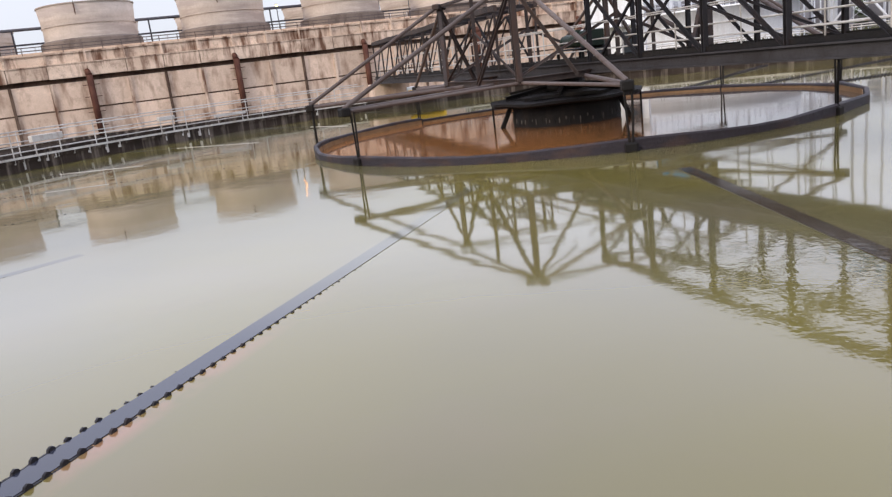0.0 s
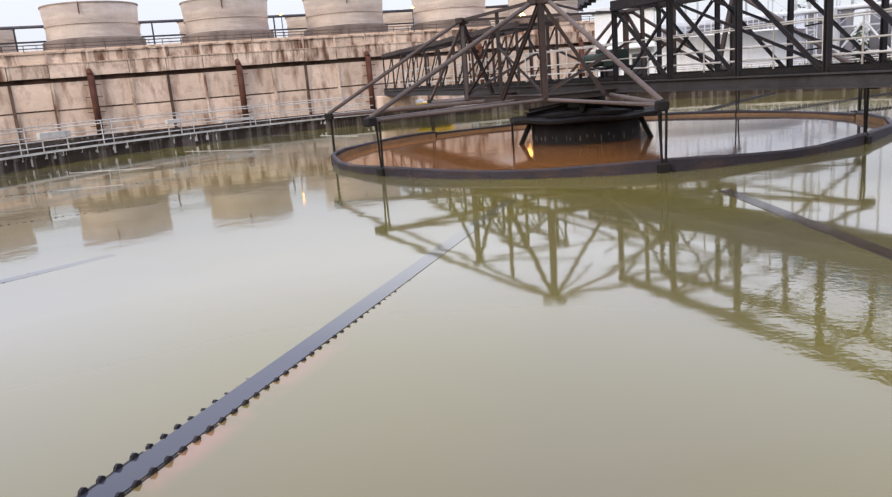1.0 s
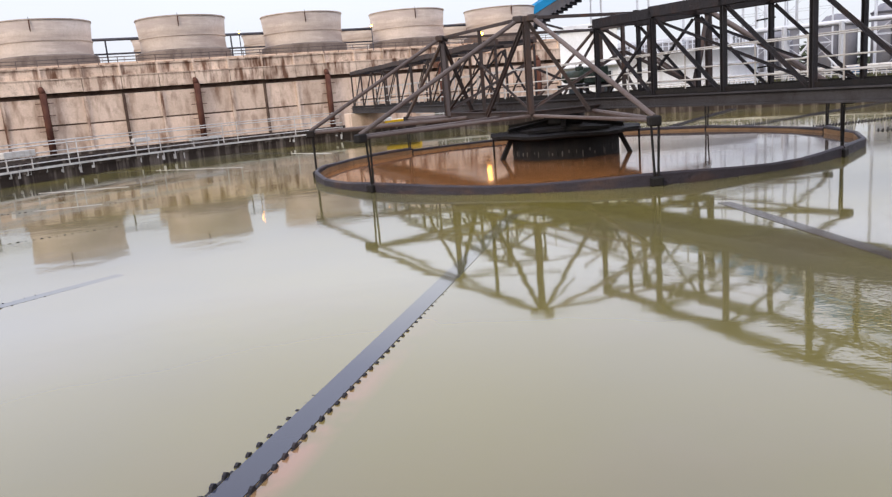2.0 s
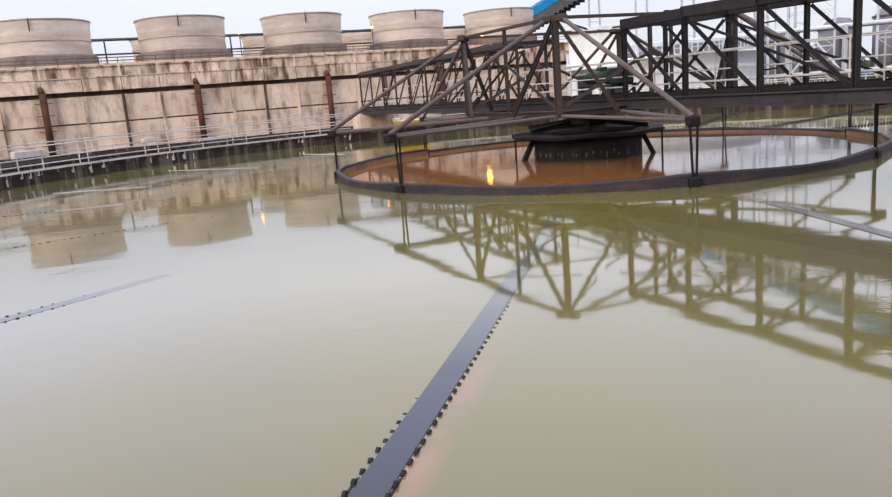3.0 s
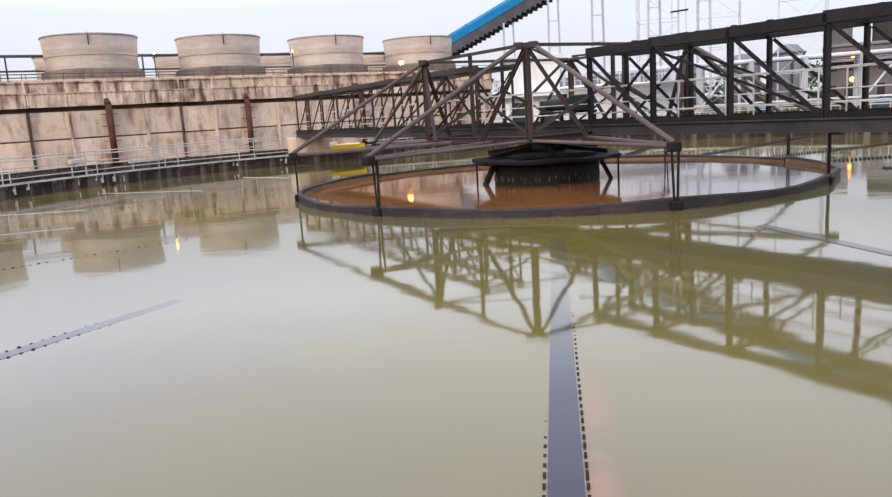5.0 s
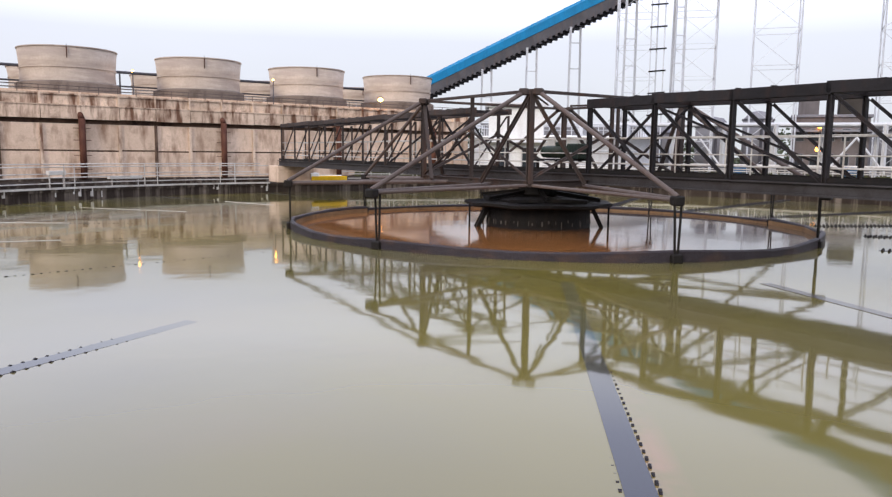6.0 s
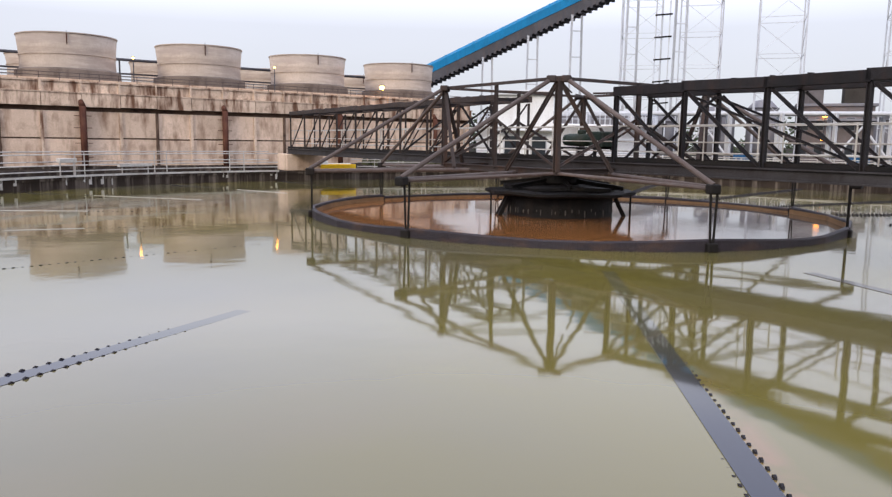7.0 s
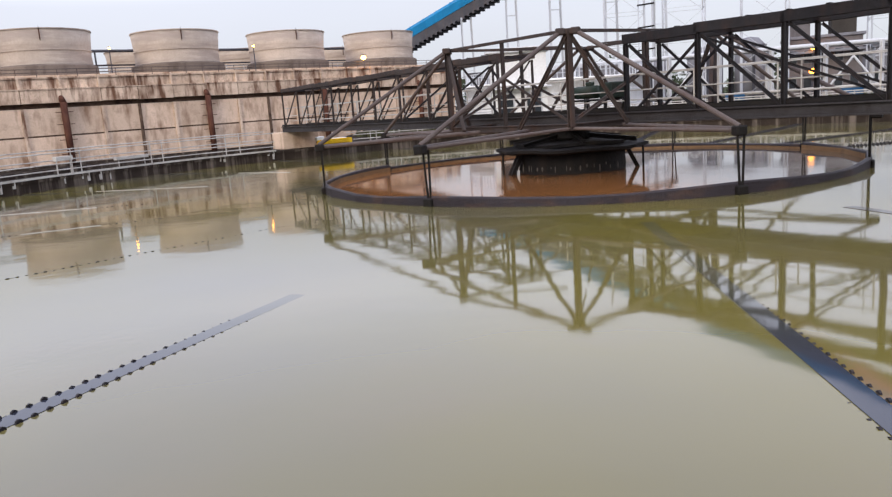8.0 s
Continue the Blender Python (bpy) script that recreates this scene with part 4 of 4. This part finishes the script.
# ---------------------------------------------------------------- pipe rack
rack = thing("pipe_rack", (22.0, 72.0, 0.6), "pale painted steel pipe rack with braced columns", "pipe rack")
R0, R1 = Vector((7.0, 77.5, 0)), Vector((60.0, 55.0, 0))
rd = (R1 - R0).normalized()
rn = Vector((-rd.y, rd.x, 0))
rl = (R1 - R0).length
k = 0
a = 0.0
while a < rl:
    for off in (0.0, 3.2):
        p = R0 + rd * a + rn * off
        bar("column", p + Vector((0, 0, 0.5)), p + Vector((0, 0, 5.3)), i_outline(0.3, 0.3, 0.05), WHITE_STEEL, rack)
    p = R0 + rd * a
    bar("cross_beam", p + Vector((0, 0, 4.9)), p + rn * 3.2 + Vector((0, 0, 4.9)), i_outline(0.2, 0.3, 0.05), WHITE_STEEL, rack)
    if k % 3 == 1:
        q = p + rd * 4.4
        m = (p + q) / 2
        bar("brace", p + Vector((0, 0, 1.2)), m + Vector((0, 0, 4.1)), tube_outline(0.1, 6), WHITE_STEEL, rack)
        bar("brace", q + Vector((0, 0, 1.2)), m + Vector((0, 0, 4.1)), tube_outline(0.1, 6), WHITE_STEEL, rack)
    k += 1
    a += 4.4
for off, z, r in ((0.4, 5.22, 0.16), (0.9, 5.26, 0.2), (1.7, 5.2, 0.14), (2.5, 5.24, 0.18)):
    bar("rack_pipe", R0 + rn * off + Vector((0, 0, z)), R1 + rn * off + Vector((0, 0, z)), tube_outline(r, 10), WHITE_STEEL, rack)
bar("rack_pipe", R0 - rn * 0.4 + Vector((0, 0, 1.5)), R1 - rn * 0.4 + Vector((0, 0, 1.5)), tube_outline(0.14, 8), RAIL, rack)


# ---------------------------------------------------------------- white shed, huts and the works behind
def building(name, x, y, w, d, h, turn, mat, label, category, rows=1, cols=6, roof=GALLERY, glass=True, group=""):
    """A walled block on a plinth with a roof slab, door and rows of window frames set into its front."""
    t = thing(name, (x, y, 0.6), label, category, group)
    ex = (math.cos(radians(turn)), math.sin(radians(turn)))
    part("wall", box(bmesh.new(), (-w / 2, -d / 2, 0.4), (w / 2, d / 2, h), ex, (x, y)), mat, t)
    part("roof", soft_box((-w / 2 - 0.25, -d / 2 - 0.25, h), (w / 2 + 0.25, d / 2 + 0.25, h + 0.3), ex, (x, y)), roof, t)
    if glass:
        bay = w / cols
        for r in range(rows):
            z0 = 1.4 + r * (h - 1.2) / rows
            for c in range(cols):
                a = -w / 2 + (c + 0.5) * bay
                ww, hh = bay * 0.5, min(1.3, (h - 1.4) / rows * 0.6)
                win = part("window", box(bmesh.new(), (a - ww / 2 - 0.08, -d / 2 - 0.1, z0 - 0.08), (a + ww / 2 + 0.08, -d / 2 - 0.004, z0 + hh + 0.08), ex, (x, y)), roof, t)
                part("pane", box(bmesh.new(), (a - ww / 2, -d / 2 - 0.13, z0), (a + ww / 2, -d / 2 - 0.104, z0 + hh), ex, (x, y)), GLASS, win)
    return t


hut = building("control_cabin", 4.3, 49.6, 3.4, 3.0, 5.2, -8, WHITE, "white two-storey control cabin on the far tank rim", "cabin", 1, 2, WHITE_STEEL)
part("awning", soft_box((-1.9, -2.2, 3.0), (1.9, -1.45, 3.12), (math.cos(radians(-8)), math.sin(radians(-8))), (4.3, 49.6)), WHITE_STEEL, hut)
TX, TY = 12.3, 70.5
tank = thing("storage_tank", (TX, TY, 0.6), "wide low white round storage tank with a picket guard rail", "storage tank")
smooth(part("shell", lathe([(8.2, 0.4), (8.2, 3.7), (8.26, 3.7), (8.26, 3.85), (7.9, 3.85), (0.0, 4.1)], (TX, TY), 64), WHITE, tank))
for z in (1.5, 2.6):
    part("hoop", lathe([(8.18, z), (8.24, z), (8.24, z + 0.08), (8.18, z + 0.08)], (TX, TY), 64, closed=True), WHITE_STEEL, tank)
part("top_rail", lathe([(8.1, 4.75), (8.16, 4.75), (8.16, 4.83), (8.1, 4.83)], (TX, TY), 64, closed=True), MAST, tank)
for i in range(64):
    a = radians(-190 + i * 3.2)
    p = Vector((TX + 8.13 * math.cos(a), TY + 8.13 * math.sin(a), 0))
    bar("picket", p + Vector((0, 0, 3.8)), p + Vector((0, 0, 4.78)), tube_outline(0.04, 5), MAST, tank)
building("works_hall", 24.0, 108.0, 26.0, 10.0, 6.2, -18, DARK_WALL, "long grey works hall behind the yard", "industrial hall", 1, 9, GALLERY, glass=False)
building("works_hall", 62.0, 84.0, 24.0, 9.0, 5.5, -30, DARK_WALL, "dark grey works hall with a flat roof", "industrial hall", 1, 8, GALLERY)
boiler = building("boiler_house", 45.4, 82.0, 7.4, 7.0, 6.6, -28, BROWN_WALL, "sooty brown brick plant building with rooftop units", "plant building", 2, 5, DARK_WALL)
bex = (math.cos(radians(-28)), math.sin(radians(-28)))
part("rooftop_unit", soft_box((-3.2, -2.0, 6.9), (-1.2, 1.0, 8.6), bex, (45.4, 82.0)), BROWN_WALL, boiler)
part("rooftop_unit", soft_box((0.8, -2.4, 6.9), (3.2, 1.2, 9.0), bex, (45.4, 82.0)), GREY_CONCRETE, boiler, "pale boxy rooftop unit")
part("canopy", soft_box((-3.8, -5.2, 5.0), (3.9, -3.3, 5.25), bex, (45.4, 82.0)), DARK_WALL, boiler)
wall_lamp((41.9, 77.8, 5.6), 0.6, SODIUM_FAR, "lit orange sodium lamp on the plant building front", 0.32)
wall_lamp((41.7, 77.6, 3.2), 0.6, SODIUM_FAR, "lit orange sodium lamp low on a post", 0.32)
wall_lamp((47.2, 79.0, 8.9), 6.9, WARM_WHITE, "pale roof lamp on the plant building", 0.2)


def silo(x, y, r, h, label):
    t = thing("silo", (x, y, 0.6), label, "silo", "grey silos")
    smooth(part("shell", lathe([(0.0, 0.5), (r, 0.5), (r, h), (r * 0.55, h + r * 0.5), (0.0, h + r * 0.6)], (x, y), 28), DARK_WALL, t))
    part("rim", lathe([(r, h - 0.12), (r + 0.1, h - 0.12), (r + 0.1, h + 0.04), (r, h + 0.04)], (x, y), 28, closed=True), GALLERY, t)
    bar("ladder", (x - r * 0.3, y - r - 0.12, 0.6), (x - r * 0.3, y - r - 0.12, h), box_outline(0.4, 0.06), GALLERY, t)
    return t


for x, y, r, h in ((33.0, 84.0, 1.9, 5.6), (37.2, 82.0, 1.6, 6.4), (29.0, 90.0, 1.7, 5.0), (55.0, 78.0, 1.8, 5.2)):
    silo(x, y, r, h, "sooty grey round silo in the plant yard")


def drum_barrel(x, y, mat, label):
    t = thing("container", (x, y, 0.7), label, "container", "blue containers")
    part("body", soft_box((-0.8, -0.6, 0.6), (0.8, 0.6, 1.5), (0.9, -0.42), (x, y), 0.06), mat, t)
    for a in (-0.5, 0.0, 0.5):
        part("rib", soft_box((a - 0.05, -0.65, 0.65), (a + 0.05, 0.65, 1.53), (0.9, -0.42), (x, y), 0.02), mat, t)


drum_barrel(27.5, 66.5, DULL_BLUE, "dull blue skip container in the yard")
drum_barrel(35.5, 62.0, DULL_BLUE, "dull blue skip container in the yard")
drum_barrel(46.0, 60.0, DULL_BLUE, "dull blue skip container in the yard")

# grassy bank and distant trees
bm = bmesh.new()
rng = random.Random(4)
for i in range(5200):
    a = radians(rng.uniform(-40, 104))
    r = rng.uniform(26.2, 30.5)
    h = rng.uniform(0.25, 0.8)
    x, y = CX + r * math.cos(a), CY + r * math.sin(a)
    t = rng.uniform(0, math.pi)
    w = rng.uniform(0.06, 0.2)
    v = [bm.verts.new((x - w * math.cos(t), y - w * math.sin(t), 0.65)), bm.verts.new((x + w * math.cos(t), y + w * math.sin(t), 0.65)), bm.verts.new((x + rng.uniform(-0.15, 0.15), y + rng.uniform(-0.15, 0.15), 0.7 + h))]
    bm.faces.new(v)
single("grass", bm, GRASS, (CX, CY, 0.6), "tufts of olive grass along the outer bank", "grass", kind="stuff")
bm = bmesh.new()
for i in range(9000):
    g = rng.uniform(0, 1)
    cxx = -10 + 150 * g
    cyy = 150 - 62 * g + rng.uniform(-4, 4)
    hh = 5.2 + 2.2 * math.sin(cxx * 0.21) + 1.4 * math.sin(cxx * 0.53 + 1)
    z = rng.uniform(0.4, max(1.5, hh))
    s = rng.uniform(0.25, 0.7)
    o = Vector((cxx, cyy, z))
    d1 = Vector((rng.uniform(-1, 1), rng.uniform(-1, 1), rng.uniform(-0.6, 0.6))).normalized() * s
    d2 = Vector((rng.uniform(-1, 1), rng.uniform(-1, 1), rng.uniform(-1, 1))).normalized() * s
    bm.faces.new([bm.verts.new(o - d1), bm.verts.new(o + d2 * 0.6), bm.verts.new(o + d1), bm.verts.new(o - d2 * 0.6)])
single("far_woods", bm, FOLIAGE, (60, 120, 0.6), "dark uneven line of distant trees", "woods", kind="stuff")
